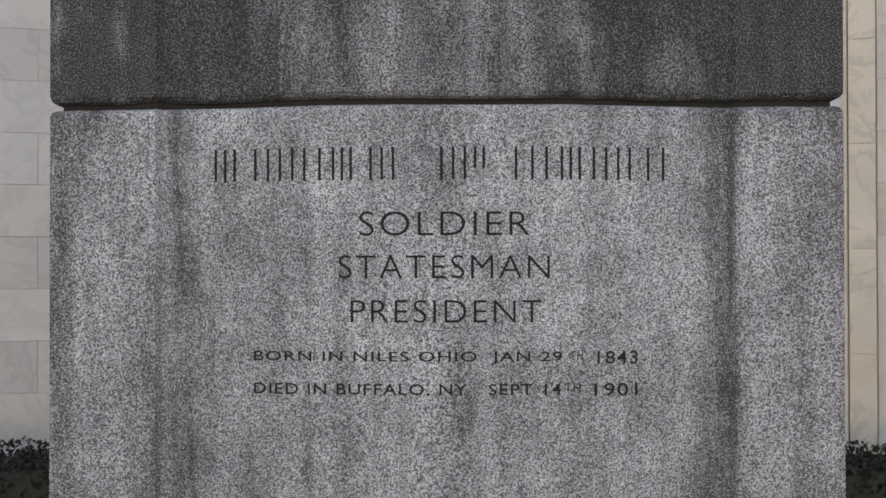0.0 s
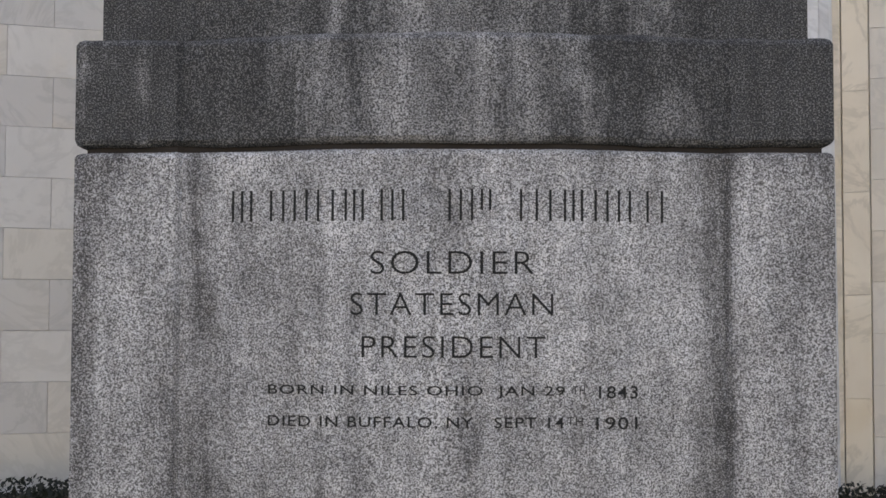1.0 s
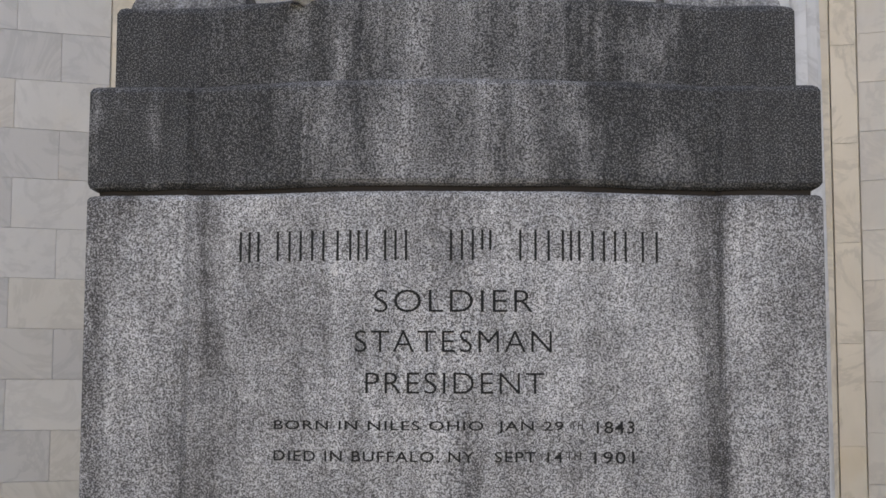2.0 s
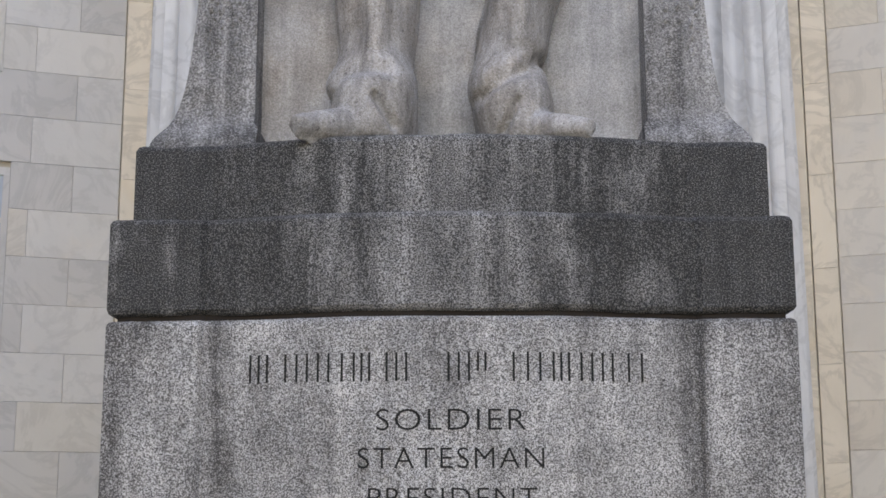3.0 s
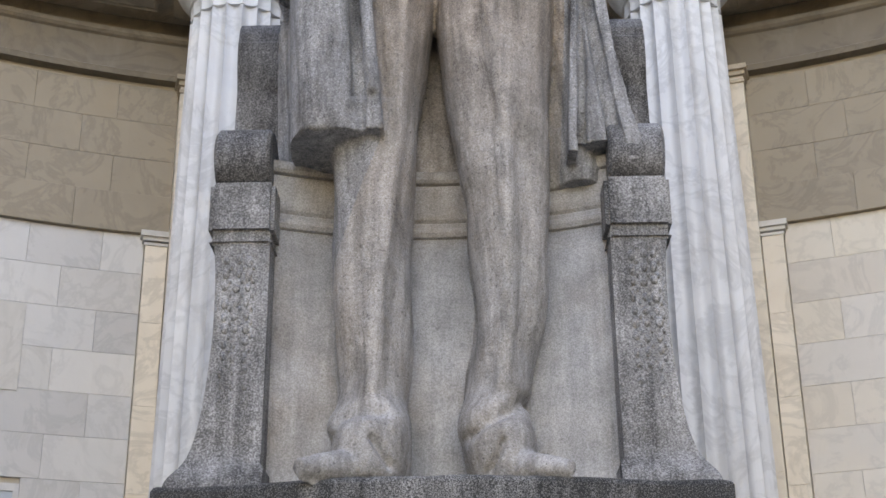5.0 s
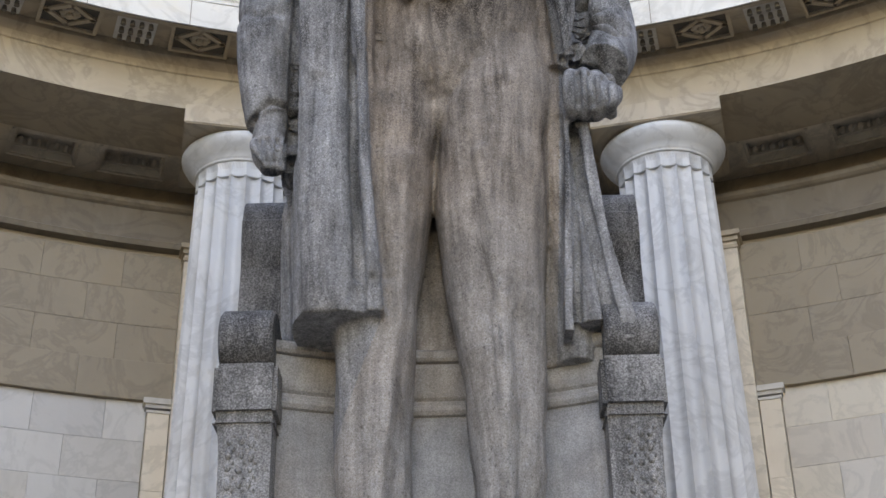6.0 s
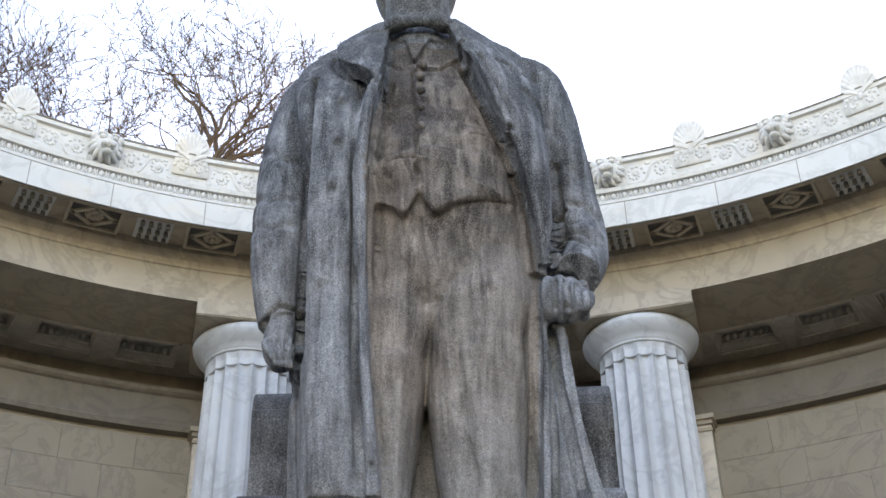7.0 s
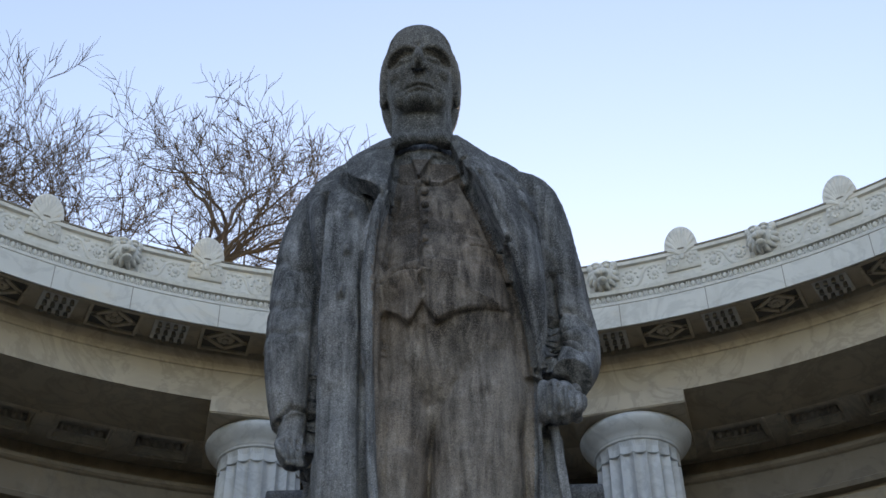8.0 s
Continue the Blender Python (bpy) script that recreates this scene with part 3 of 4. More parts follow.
cut_line("BORN IN NILES OHIO  JAN 29", -0.395, 0.245, 1.407, 1.434, 0.008)
cut_line("TH", 0.262, 0.288, 1.416, 1.434)
cut_line("1843", 0.318, 0.403, 1.407, 1.434, 0.008)
cut_line("DIED IN BUFFALO, NY   SEPT 14", -0.395, 0.243, 1.341, 1.368, 0.008)
cut_line("TH", 0.250, 0.283, 1.350, 1.368)
cut_line("1901", 0.312, 0.402, 1.341, 1.368, 0.008)
# the line with the name: plain upright bars in the letters' places
for x, w in ((-0.458, .052), (-0.392, .010), (-0.352, .032), (-0.300, .032), (-0.255, .010), (-0.208, .046), (-0.125, .058), (0.022, .060), (0.076, .022),
             (0.168, .042), (0.214, .010), (0.264, .046), (0.325, .032), (0.375, .030), (0.442, .040)):
    n = 3 if w > 0.045 else 2 if w > 0.02 else 1
    for i in range(n):
        x1 = x + (0 if n == 1 else (i / (n - 1) - 0.5) * w * 0.8)
        y = D_Y + front(x1, D_FLAT, D_BOW, 0.016)
        bm = bmesh.new()
        box(bm, x1 - 0.0027, x1 + 0.0027, y - 0.0012, y + 0.01, 1.787 if w != .022 else 1.81, 1.855)
        part("bar", bm, CUT, die)

# ---- chair ----
chair = empty("stone_chair")
tagged(chair, "weathered granite armchair with scrolled arms standing behind the figure", "chair")
TOP = 2.408


def arm(side):
    """One arm front: flared post with leaf carving, block and scroll."""
    s = side
    xi, xo = 0.515, 0.690
    bm = bmesh.new()
    rings = []
    for z, flare, fy in smoothed([(TOP - 0.01, 0.095, -0.055), (TOP + 0.03, 0.085, -0.045), (TOP + 0.10, 0.040, -0.004), (TOP + 0.22, 0.008, 0.0), (2.85, -0.012, 0.006), (3.05, -0.012, 0.008), (3.16, -0.004, 0.004), (3.205, 0.004, 0.0)], 5):
        x0, x1, y0, y1 = xi - 0.01 + (0.012 if flare < 0.05 else 0.0), xo + flare, 0.10 + fy, 0.95
        ring = []
        for u in np.linspace(0, 1, 9):
            ring.append((s * (x0 + (x1 - x0) * u), y0 - 0.006 * math.sin(math.pi * u), z))
        ring += [(s * x1, y1, z), (s * x0, y1, z)]
        rings.append(ring)
    skin(bm, rings)
    post = part("arm_post", bm, GRANITE_ARM, chair)
    bm = bmesh.new()
    box(bm, min(s * (xi - 0.005), s * (xo + 0.012)), max(s * (xi - 0.005), s * (xo + 0.012)), 0.090, 0.95, 3.165, 3.188, 0.010)
    part("moulding", bm, GRANITE_ARM, post)
    # shallow, worn leaf carving on the post
    bm = bmesh.new()
    carve = random.Random(7)
    for j in range(15):
        z = 2.50 + 0.044 * j
        for k in range(3):
            x = s * (xi + 0.062 + 0.033 * k) + carve.uniform(-0.004, 0.004)
            ball(bm, (x, 0.104, z + carve.uniform(-0.006, 0.006)), (carve.uniform(0.009, 0.014), 0.011, carve.uniform(0.013, 0.020)), 7, 5)
            ball(bm, (x + 0.015, 0.104, z + 0.021), (0.006, 0.009, 0.010), 6, 4)
    for e in (0.035, 0.155):
        tube(bm, [(s * (xi + e), 0.106, 2.56, 0.005), (s * (xi + e), 0.108, 2.85, 0.005), (s * (xi + e), 0.108, 3.14, 0.005)], 6)
    part("leaf_carving", bm, GRANITE_ARM, post, smooth=True)
    bm = bmesh.new()
    box(bm, min(s * (xi - 0.010), s * (xo + 0.016)), max(s * (xi - 0.010), s * (xo + 0.016)), 0.082, 0.95, 3.200, 3.375, 0.014)
    part("arm_block", bm, GRANITE_ARM, chair)
    # scroll: a roll with sunk spiral ends, running back into the arm
    bm = bmesh.new()
    rows = []
    for i in range(40):
        a = 2 * math.pi * i / 40
        rows.append((0.195 + 0.115 * math.cos(a), 3.485 + 0.108 * math.sin(a)))
    skin(bm, [[(s * x, y, z) if k in (1, 2) else (s * x, 0.195 + 0.9 * (y - 0.195), 3.485 + 0.9 * (z - 3.485)) for y, z in rows] for k, x in enumerate((xi + 0.012, xi + 0.022, xo + 0.002, xo + 0.012))])
    box(bm, min(s * (xi + 0.02), s * xo), max(s * (xi + 0.02), s * xo), 0.19, 0.95, 3.38, 3.585, 0.01)
    part("scroll", bm, GRANITE_GRIMY, chair, "dark rolled arm end")
    # back post with a rolled top
    bm = bmesh.new()
    prof = [(0.70, 3.38), (0.95, 3.38), (0.98, 4.22)] + [(0.84 + 0.13 * math.cos(a), 4.25 + 0.13 * math.sin(a)) for a in np.linspace(0, math.pi, 12)] + [(0.70, 4.24), (0.705, 4.15), (0.735, 4.05)]
    skin(bm, [[(s * x, y, z) for y, z in prof] for x in (0.585, 0.76)])
    part("back_post", bm, GRANITE_GRIMY, chair, "stained dark back post with rolled top")


arm(-1)
arm(1)
# seat front: a hollow curve between the arms with a moulded rail
def apron_course(bm, rows):
    """A course of the seat front from rows of height and how far it stands out, with soft edges."""
    xs = np.linspace(-0.53, 0.53, 25)
    skin(bm, [[(x, 0.325 - 0.115 * (abs(x) / 0.53) ** 2.0 - extra, z) for x in xs] + [(0.53, 0.9, z), (-0.53, 0.9, z)] for z, extra in rows])


for name, rows in (("seat_front", [(TOP - 0.01, 0.03), (TOP + 0.05, 0.012), (TOP + 0.16, 0.0), (3.272, 0.0)]),
                   ("rail_moulding", [(3.268, 0.0), (3.272, 0.012), (3.285, 0.020), (3.298, 0.019), (3.306, 0.010), (3.318, 0.008), (3.325, 0.002)]),
                   ("seat_rail", [(3.322, 0.004), (3.332, 0.014), (3.345, 0.018), (3.435, 0.022), (3.447, 0.018), (3.455, 0.006)]),
                   ("seat", [(3.452, 0.006), (3.456, 0.026), (3.466, 0.034), (3.488, 0.034), (3.497, 0.026), (3.50, 0.012)])):
    bm = bmesh.new()
    apron_course(bm, rows)
    part(name, bm, GRANITE_CHAIR, chair, smooth=name == "seat_front")
bm = bmesh.new()
box(bm, -0.6, 0.6, 0.86, 0.97, 3.38, 4.28, 0.012)
part("backrest", bm, GRANITE_CHAIR, chair)

# ---- figure, one mesh ----
def figure():
    bm = bmesh.new()
    crease = lambda a, z: 0.010 * math.exp(-((a - 1.5 * math.pi) / 0.22) ** 2) + 0.007 * math.sin(3 * a + 9 * z) * math.sin(5 * z)  # noqa: E731
    # legs
    loft(bm, [(2.40, -.203, .17, .095, .13), (2.45, -.205, .15, .112, .16), (2.56, -.208, .14, .124, .155), (2.62, -.205, .155, .122, .14), (2.68, -.200, .18, .105, .125), (2.80, -.205, .19, .118, .14), (2.96, -.212, .19, .126, .16),
              (3.22, -.214, .19, .129, .175), (3.5, -.207, .19, .136, .19), (3.8, -.186, .19, .150, .21), (4.1, -.160, .19, .170, .235), (4.4, -.12, .20, .19, .26), (4.6, -.08, .22, .20, .26)], 2.2, crease)
    loft(bm, [(2.40, .182, .21, .085, .13), (2.45, .180, .20, .10, .16), (2.56, .165, .19, .112, .155), (2.62, .158, .20, .108, .14), (2.70, .165, .23, .10, .13), (2.80, .175, .23, .105, .135), (2.96, .205, .22, .115, .15),
              (3.22, .205, .20, .131, .17), (3.5, .200, .19, .146, .19), (3.8, .187, .19, .180, .215), (4.1, .195, .19, .205, .24), (4.4, .21, .20, .225, .265), (4.6, .20, .22, .235, .27)], 2.2, crease)
    # shoes with soles
    for pts, sole in (((( -.17, .32, 2.475, .085), (-.20, .16, 2.485, .090), (-.262, .03, 2.458, .056), (-.328, -.05, 2.442, .040), (-.385, -.105, 2.430, .024)), 0.02),
                      (((.16, .36, 2.475, .085), (.185, .2, 2.485, .088), (.245, .06, 2.454, .052), (.305, -.02, 2.438, .036), (.355, -.07, 2.428, .021)), 0.02)):
        tube(bm, pts, 16, 5)
        tube(bm, [(x, y, TOP + 0.014, r * 1.05) for x, y, z, r in pts], 16, 5, flat=0.22)
    # hips, belly, chest
    loft(bm, [(4.14, .03, .26, .10, .10), (4.22, .03, .25, .22, .20), (4.40, .05, .23, .345, .29), (4.58, .06, .22, .375, .346), (4.72, .06, .21, .372, .362), (4.80, .06, .21, .37, .362), (5.05, .04, .23, .37, .335), (5.30, .01, .27, .42, .31),
              (5.50, -.02, .30, .48, .28), (5.66, -.03, .32, .50, .245), (5.78, -.03, .33, .44, .21), (5.88, -.03, .33, .33, .18), (5.97, -.03, .33, .23, .16), (6.03, -.03, .33, .16, .14)], 2.1,
         lambda a, z: 0.008 * math.sin(4 * a + 7 * z) * math.sin(11 * z))
    tube(bm, [(-.12, .33, 6.04, .08), (-.28, .33, 5.93, .085), (-.45, .33, 5.81, .09), (-.54, .33, 5.72, .05)], 16)
    tube(bm, [(.06, .33, 6.04, .08), (.22, .33, 5.93, .085), (.38, .33, 5.81, .09), (.47, .33, 5.71, .05)], 16)
    # waistcoat with its two points, edge and buttons
    loft(bm, [(4.712, .05, .20, .350, .366), (4.74, .05, .20, .358, .380), (4.86, .05, .20, .352, .376), (5.05, .03, .22, .35, .352), (5.25, .01, .26, .33, .325), (5.5, -.02, .29, .28, .285), (5.7, -.03, .32, .18, .2)], 2.0,
         lambda a, z: 0.006 * math.sin(9 * z + 2 * a) * math.exp(-((a - 1.5 * math.pi) / 0.8) ** 2))
    # hem with two points
    for hem in (((-.29, 4.82), (-.22, 4.745), (-.15, 4.675), (-.085, 4.618), (-.05, 4.665), (-.024, 4.715)), ((-.020, 4.715), (.008, 4.655), (.036, 4.608), (.10, 4.640), (.17, 4.672), (.27, 4.715), (.36, 4.76), (.39, 4.79))):
        rings = []
        for x, zb in smoothed(hem, 4):
            y = .20 - .38 * math.sqrt(max(0.02, 1 - ((x - .05) / .365) ** 2))
            rings.append([(x, y + .002, zb), (x, y - .009, zb + .010), (x, y - .010, zb + .05), (x, y - .006, 4.93), (x, y + .09, 4.93), (x, y + .09, zb)])
        skin(bm, rings)
    for z, y in ((4.92, -.172), (5.06, -.158), (5.19, -.125), (5.31, -.095), (5.43, -.055), (5.54, -.01)):
        ball(bm, (-.012, y + .006, z), (.016, .014, .016), 10, 8)
    # coat front hanging open on the figure's right
    folds = lambda a, z: 0.006 * math.sin(5 * a + 1.2 * z) * min(1, max(0, (5.3 - z) * 1.2))  # noqa: E731
    loft(bm, [(3.475, -.335, .16, .130, .225), (3.60, -.338, .15, .128, .23), (3.9, -.348, .145, .128, .245), (4.3, -.357, .14, .125, .265), (4.7, -.366, .14, .126, .295), (5.0, -.372, .16, .128, .305),
              (5.3, -.395, .205, .155, .29), (5.5, -.42, .27, .165, .25), (5.66, -.42, .31, .155, .21), (5.78, -.40, .33, .11, .15), (5.83, -.38, .33, .05, .08)], 3.6, folds)
    edge = [(3.478, -.222, -.168, -.055), (3.62, -.228, -.180, -.082), (3.976, -.253, -.214, -.118), (4.48, -.263, -.233, -.152), (4.85, -.272, -.244, -.178), (5.15, -.247, -.219, -.172), (5.38, -.195, -.168, -.122)]
    skin(bm, [[(x0, y, z), (x1, y, z), (x1 - .006, y + .2, z), (x0, y + .2, z)] for z, x0, x1, y in edge])
    # coat back behind the leg
    loft(bm, [(3.39, -.44, .46, .10, .16), (3.7, -.45, .44, .09, .18), (4.2, -.46, .40, .09, .2), (4.6, -.46, .36, .08, .2)], 2.4, lambda a, z: 0.012 * math.sin(6 * a))
    # the cloth between sleeve, coat and its turned edge
    tube(bm, [(-.487, .25, 5.50, .06), (-.492, .21, 4.90, .075), (-.488, .17, 4.35, .07), (-.480, .17, 4.08, .065)], 14)
    tube(bm, [(.455, .17, 4.32, .05), (.470, .15, 4.0, .06), (.492, .15, 3.7, .072), (.505, .16, 3.5, .07)], 14)
    tube(bm, [(-.205, .02, 3.49, .045), (-.232, -.015, 3.98, .055), (-.246, -.055, 4.48, .06), (-.256, -.075, 4.85, .06), (-.232, -.07, 5.15, .06), (-.20, -.03, 5.38, .05)], 14)
    # the coat's back hanging between the legs
    loft(bm, [(3.40, .0, .40, .26, .07), (3.7, .0, .38, .27, .08), (4.1, .0, .36, .27, .09), (4.35, .02, .35, .25, .08)], 2.6, lambda a, z: 0.008 * math.sin(7 * a + z))
    # lapels: folded plates
    def plate(pts, thick):
        skin(bm, [[(x, y + d, z) for x, y, z in pts] for d in (0.0, thick)])
    def sheet(rows, thick, swell):
        """A thick, swelling cloth sheet from rows of z, outer x, outer y, inner x, inner y."""
        rings = []
        for z, xa, ya, xb, yb in smoothed(rows, 5):
            us = np.linspace(0, 1, 9)
            face = [(xa + (xb - xa) * u, ya + (yb - ya) * u - swell * math.sin(math.pi * u), z) for u in us]
            rings.append(face + [(x, y + thick, z) for x, y, _ in face[::-1]])
        skin(bm, rings)
    sheet([(5.325, -.212, -.128, -.196, -.128), (5.40, -.242, -.118, -.186, -.116), (5.455, -.275, -.098, -.181, -.098), (5.52, -.345, -.055, -.176, -.070), (5.60, -.385, -.005, -.170, -.036), (5.72, -.392, .068, -.163, .022),
           (5.85, -.375, .155, -.160, .090), (5.97, -.295, .215, -.165, .160), (6.06, -.225, .275, -.172, .245), (6.095, -.20, .30, -.178, .28)], 0.10, 0.016)
    sheet([(4.55, .452, -.025, .52, .12), (4.70, .430, -.062, .52, .10), (4.85, .402, -.100, .52, .085), (5.05, .352, -.128, .50, .06), (5.28, .285, -.120, .475, .05), (5.45, .233, -.098, .46, .06), (5.60, .193, -.050, .43, .10),
           (5.80, .150, .045, .37, .19), (5.95, .128, .150, .26, .24), (6.06, .122, .245, .175, .28), (6.095, .125, .28, .155, .30)], 0.10, 0.022)
    # open coat front on the other side, drawn back over the hip
    strip = [(5.85, .13, .05), (5.55, .21, -.062), (5.28, .29, -.122), (5.05, .36, -.130), (4.85, .41, -.105), (4.65, .445, -.055), (4.47, .465, .0)]
    skin(bm, [[(x - .026, y + .012, z), (x + .024, y - .006, z), (x + .030, y + .2, z), (x - .012, y + .2, z)] for z, x, y in strip])
    loft(bm, [(4.45, .43, .27, .09, .24), (4.7, .42, .25, .11, .28), (5.0, .39, .24, .14, .29), (5.3, .37, .25, .17, .27), (5.55, .36, .29, .18, .22), (5.68, .34, .32, .12, .16)], 2.3,
         lambda a, z: 0.012 * math.sin(7 * z + 2 * a))
    loft(bm, [(3.40, .45, .33, .12, .15), (3.6, .447, .31, .12, .16), (4.0, .44, .29, .11, .18), (4.3, .435, .27, .10, .2), (4.5, .42, .27, .08, .2)], 2.3, lambda a, z: 0.014 * math.sin(5 * a + z))
    for tail in ([(4.42, .465, .505, .07), (4.15, .485, .528, .065), (3.85, .520, .562, .07), (3.62, .555, .602, .075), (3.50, .575, .632, .072), (3.43, .580, .625, .09)],
                 [(4.30, .440, .462, .04), (4.0, .428, .452, .045), (3.7, .412, .440, .05), (3.45, .40, .43, .06)]):
        skin(bm, [[(x0, y, z), (x1, y, z), (x1, y + .14, z), (x0, y + .14, z)] for z, x0, x1, y in tail])
    # arm on the figure's right, hanging, with cuff and closed fist shape
    tube(bm, [(-.40, .33, 5.72, .13), (-.51, .32, 5.60, .150), (-.572, .27, 5.30, .147), (-.597, .21, 4.98, .131), (-.600, .14, 4.70, .120), (-.590, .12, 4.47, .108), (-.578, .12, 4.34, .098), (-.570, .12, 4.29, .094)], 20, 5)
    tube(bm, [(-.576, .12, 4.32, .078), (-.566, .115, 4.255, .078), (-.560, .11, 4.23, .076)], 20, 4)
    tube(bm, [(-.570, .11, 4.28, .064), (-.566, .095, 4.20, .070), (-.562, .08, 4.14, .068), (-.548, .07, 4.08, .048)], 16, 5)
    for i, x in enumerate((-.612, -.582, -.549, -.518)):
        xe = -.538 + 0.62 * (x + .555)
        tube(bm, [(x, .055, 4.18, .018), (x + .004, .020, 4.135, .021), (xe, .015, 4.08, .020), (xe + .006, .035, 4.052 - .30 * (xe + .538), .016)], 10)
    # bent arm with the fist on the hip
    tube(bm, [(.38, .33, 5.72, .13), (.482, .33, 5.635, .155), (.558, .33, 5.28, .147), (.615, .34, 5.0, .125), (.640, .31, 4.82, .115), (.634, .23, 4.66, .108), (.606, .15, 4.535, .100), (.592, .115, 4.49, .097)], 20, 5)
    ball(bm, (.545, .075, 4.345), (.085, .085, .092))
    ball(bm, (.575, .10, 4.40), (.07, .07, .07))
    for i, (x, zt) in enumerate(((.463, 4.405), (.508, 4.41), (.553, 4.385), (.598, 4.35))):
        tube(bm, [(x + .010, .045, zt + .01, .024), (x + .004, -.005, zt - .035, .028), (x, -.020, zt - .085, .028), (x, .0, 4.255, .024), (x + .004, .05, 4.245, .02)], 10)
    tube(bm, [(.625, .06, 4.37, .024), (.622, .03, 4.31, .026), (.60, .01, 4.26, .02)], 10)
    # neck, standing collar with turned points, bow
    loft(bm, [(5.78, -.03, .31, .20, .18), (5.98, -.03, .30, .168, .168), (6.1, -.034, .29, .156, .166), (6.3, -.04, .29, .150, .175)])
    loft(bm, [(5.80, -.03, .29, .205, .195), (5.90, -.03, .297, .178, .178), (5.985, -.032, .294, .166, .172), (6.0, -.032, .292, .156, .162)])
    plate([(-.165, .19, 6.02), (-.095, .125, 6.035), (-.040, .100, 5.925), (-.08, .10, 5.91), (-.15, .14, 5.92)], 0.03)
    plate([(.105, .19, 6.02), (.035, .125, 6.03), (-.015, .100, 5.925), (.02, .10, 5.91), (.09, .14, 5.92)], 0.03)
    for s in (-1, 1):
        tube(bm, [(-.03, .072, 5.868, .018), (-.03 + s * .045, .066, 5.872, .030), (-.03 + s * .10, .082, 5.878, .044), (-.03 + s * .142, .115, 5.872, .030)], 10)
    ball(bm, (-.03, .052, 5.868), (.026, .026, .034))
    plate([(-.10, .12, 5.85), (.04, .12, 5.85), (-.045, .0, 5.58)], 0.06)
    # head: simplified shape
    loft(bm, [(6.115, -.038, .135, .050, .055), (6.130, -.038, .145, .092, .085), (6.17, -.040, .172, .126, .128), (6.23, -.042, .200, .150, .170), (6.31, -.043, .226, .166, .203), (6.40, -.045, .25, .176, .235),
              (6.52, -.045, .265, .184, .25), (6.62, -.045, .28, .184, .246), (6.71, -.046, .295, .168, .222), (6.78, -.047, .308, .128, .168), (6.825, -.047, .315, .06, .08)], 2.2)
    # hair at the sides and back, ears, brow, nose, cheeks, mouth, chin
    loft(bm, [(6.14, -.047, .41, .10, .09), (6.28, -.047, .38, .182, .16), (6.42, -.047, .35, .212, .195), (6.55, -.047, .34, .217, .215), (6.66, -.047, .335, .203, .212), (6.75, -.047, .33, .158, .178), (6.82, -.047, .325, .08, .10)])
    for s in (-1, 1):
        ball(bm, (-.045 + s * .190, .265, 6.345), (.020, .036, .062))
        tube(bm, [(-.045 + s * .022, .020, 6.462, .018), (-.045 + s * .080, .020, 6.480, .025), (-.045 + s * .135, .062, 6.462, .022), (-.045 + s * .165, .11, 6.43, .015)], 10)
        ball(bm, (-.044 + s * .108, .092, 6.335), (.050, .045, .048))
        ball(bm, (-.045 + s * .078, .052, 6.405), (.030, .024, .018))
        ball(bm, (-.044 + s * .090, .110, 6.20), (.055, .05, .07))
        ball(bm, (-.045 + s * .032, -.004, 6.318), (.020, .024, .018))
    tube(bm, [(-.045, .018, 6.475, .019), (-.045, -.008, 6.42, .021), (-.045, -.034, 6.358, .026), (-.045, -.045, 6.325, .029), (-.045, -.005, 6.305, .026)], 12)
    ball(bm, (-.045, .072, 6.25), (.070, .032, .045))
    tube(bm, [(-.112, .066, 6.226, .008), (-.08, .042, 6.232, .010), (-.045, .032, 6.230, .012), (-.01, .042, 6.232, .010), (.022, .066, 6.226, .008)], 8)
    tube(bm, [(-.095, .060, 6.206, .008), (-.045, .036, 6.202, .013), (.005, .060, 6.206, .008)], 8)
    ball(bm, (-.042, .068, 6.152), (.066, .046, .036))
    return bm


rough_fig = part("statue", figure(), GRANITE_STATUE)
rm = rough_fig.modifiers.new("fuse", "REMESH")
rm.mode, rm.voxel_size, rm.use_smooth_shade = "VOXEL", 0.0058, True
sm = rough_fig.modifiers.new("soften", "SMOOTH")
sm.factor, sm.iterations = 0.5, 4
bpy.context.view_layer.update()
fused = bpy.data.meshes.new_from_object(rough_fig.evaluated_get(bpy.context.evaluated_depsgraph_get()))
bpy.data.objects.remove(rough_fig)
# cloth folds and weathering pushed into the fused skin
count = len(fused.vertices)
spots, normals = np.empty(3 * count), np.empty(3 * count)
fused.vertices.foreach_get("co", spots)
fused.vertices.foreach_get("normal", normals)
spots = spots.reshape(-1, 3)
normals = normals.reshape(-1, 3)
facing = normals[:, 1] < 0.25


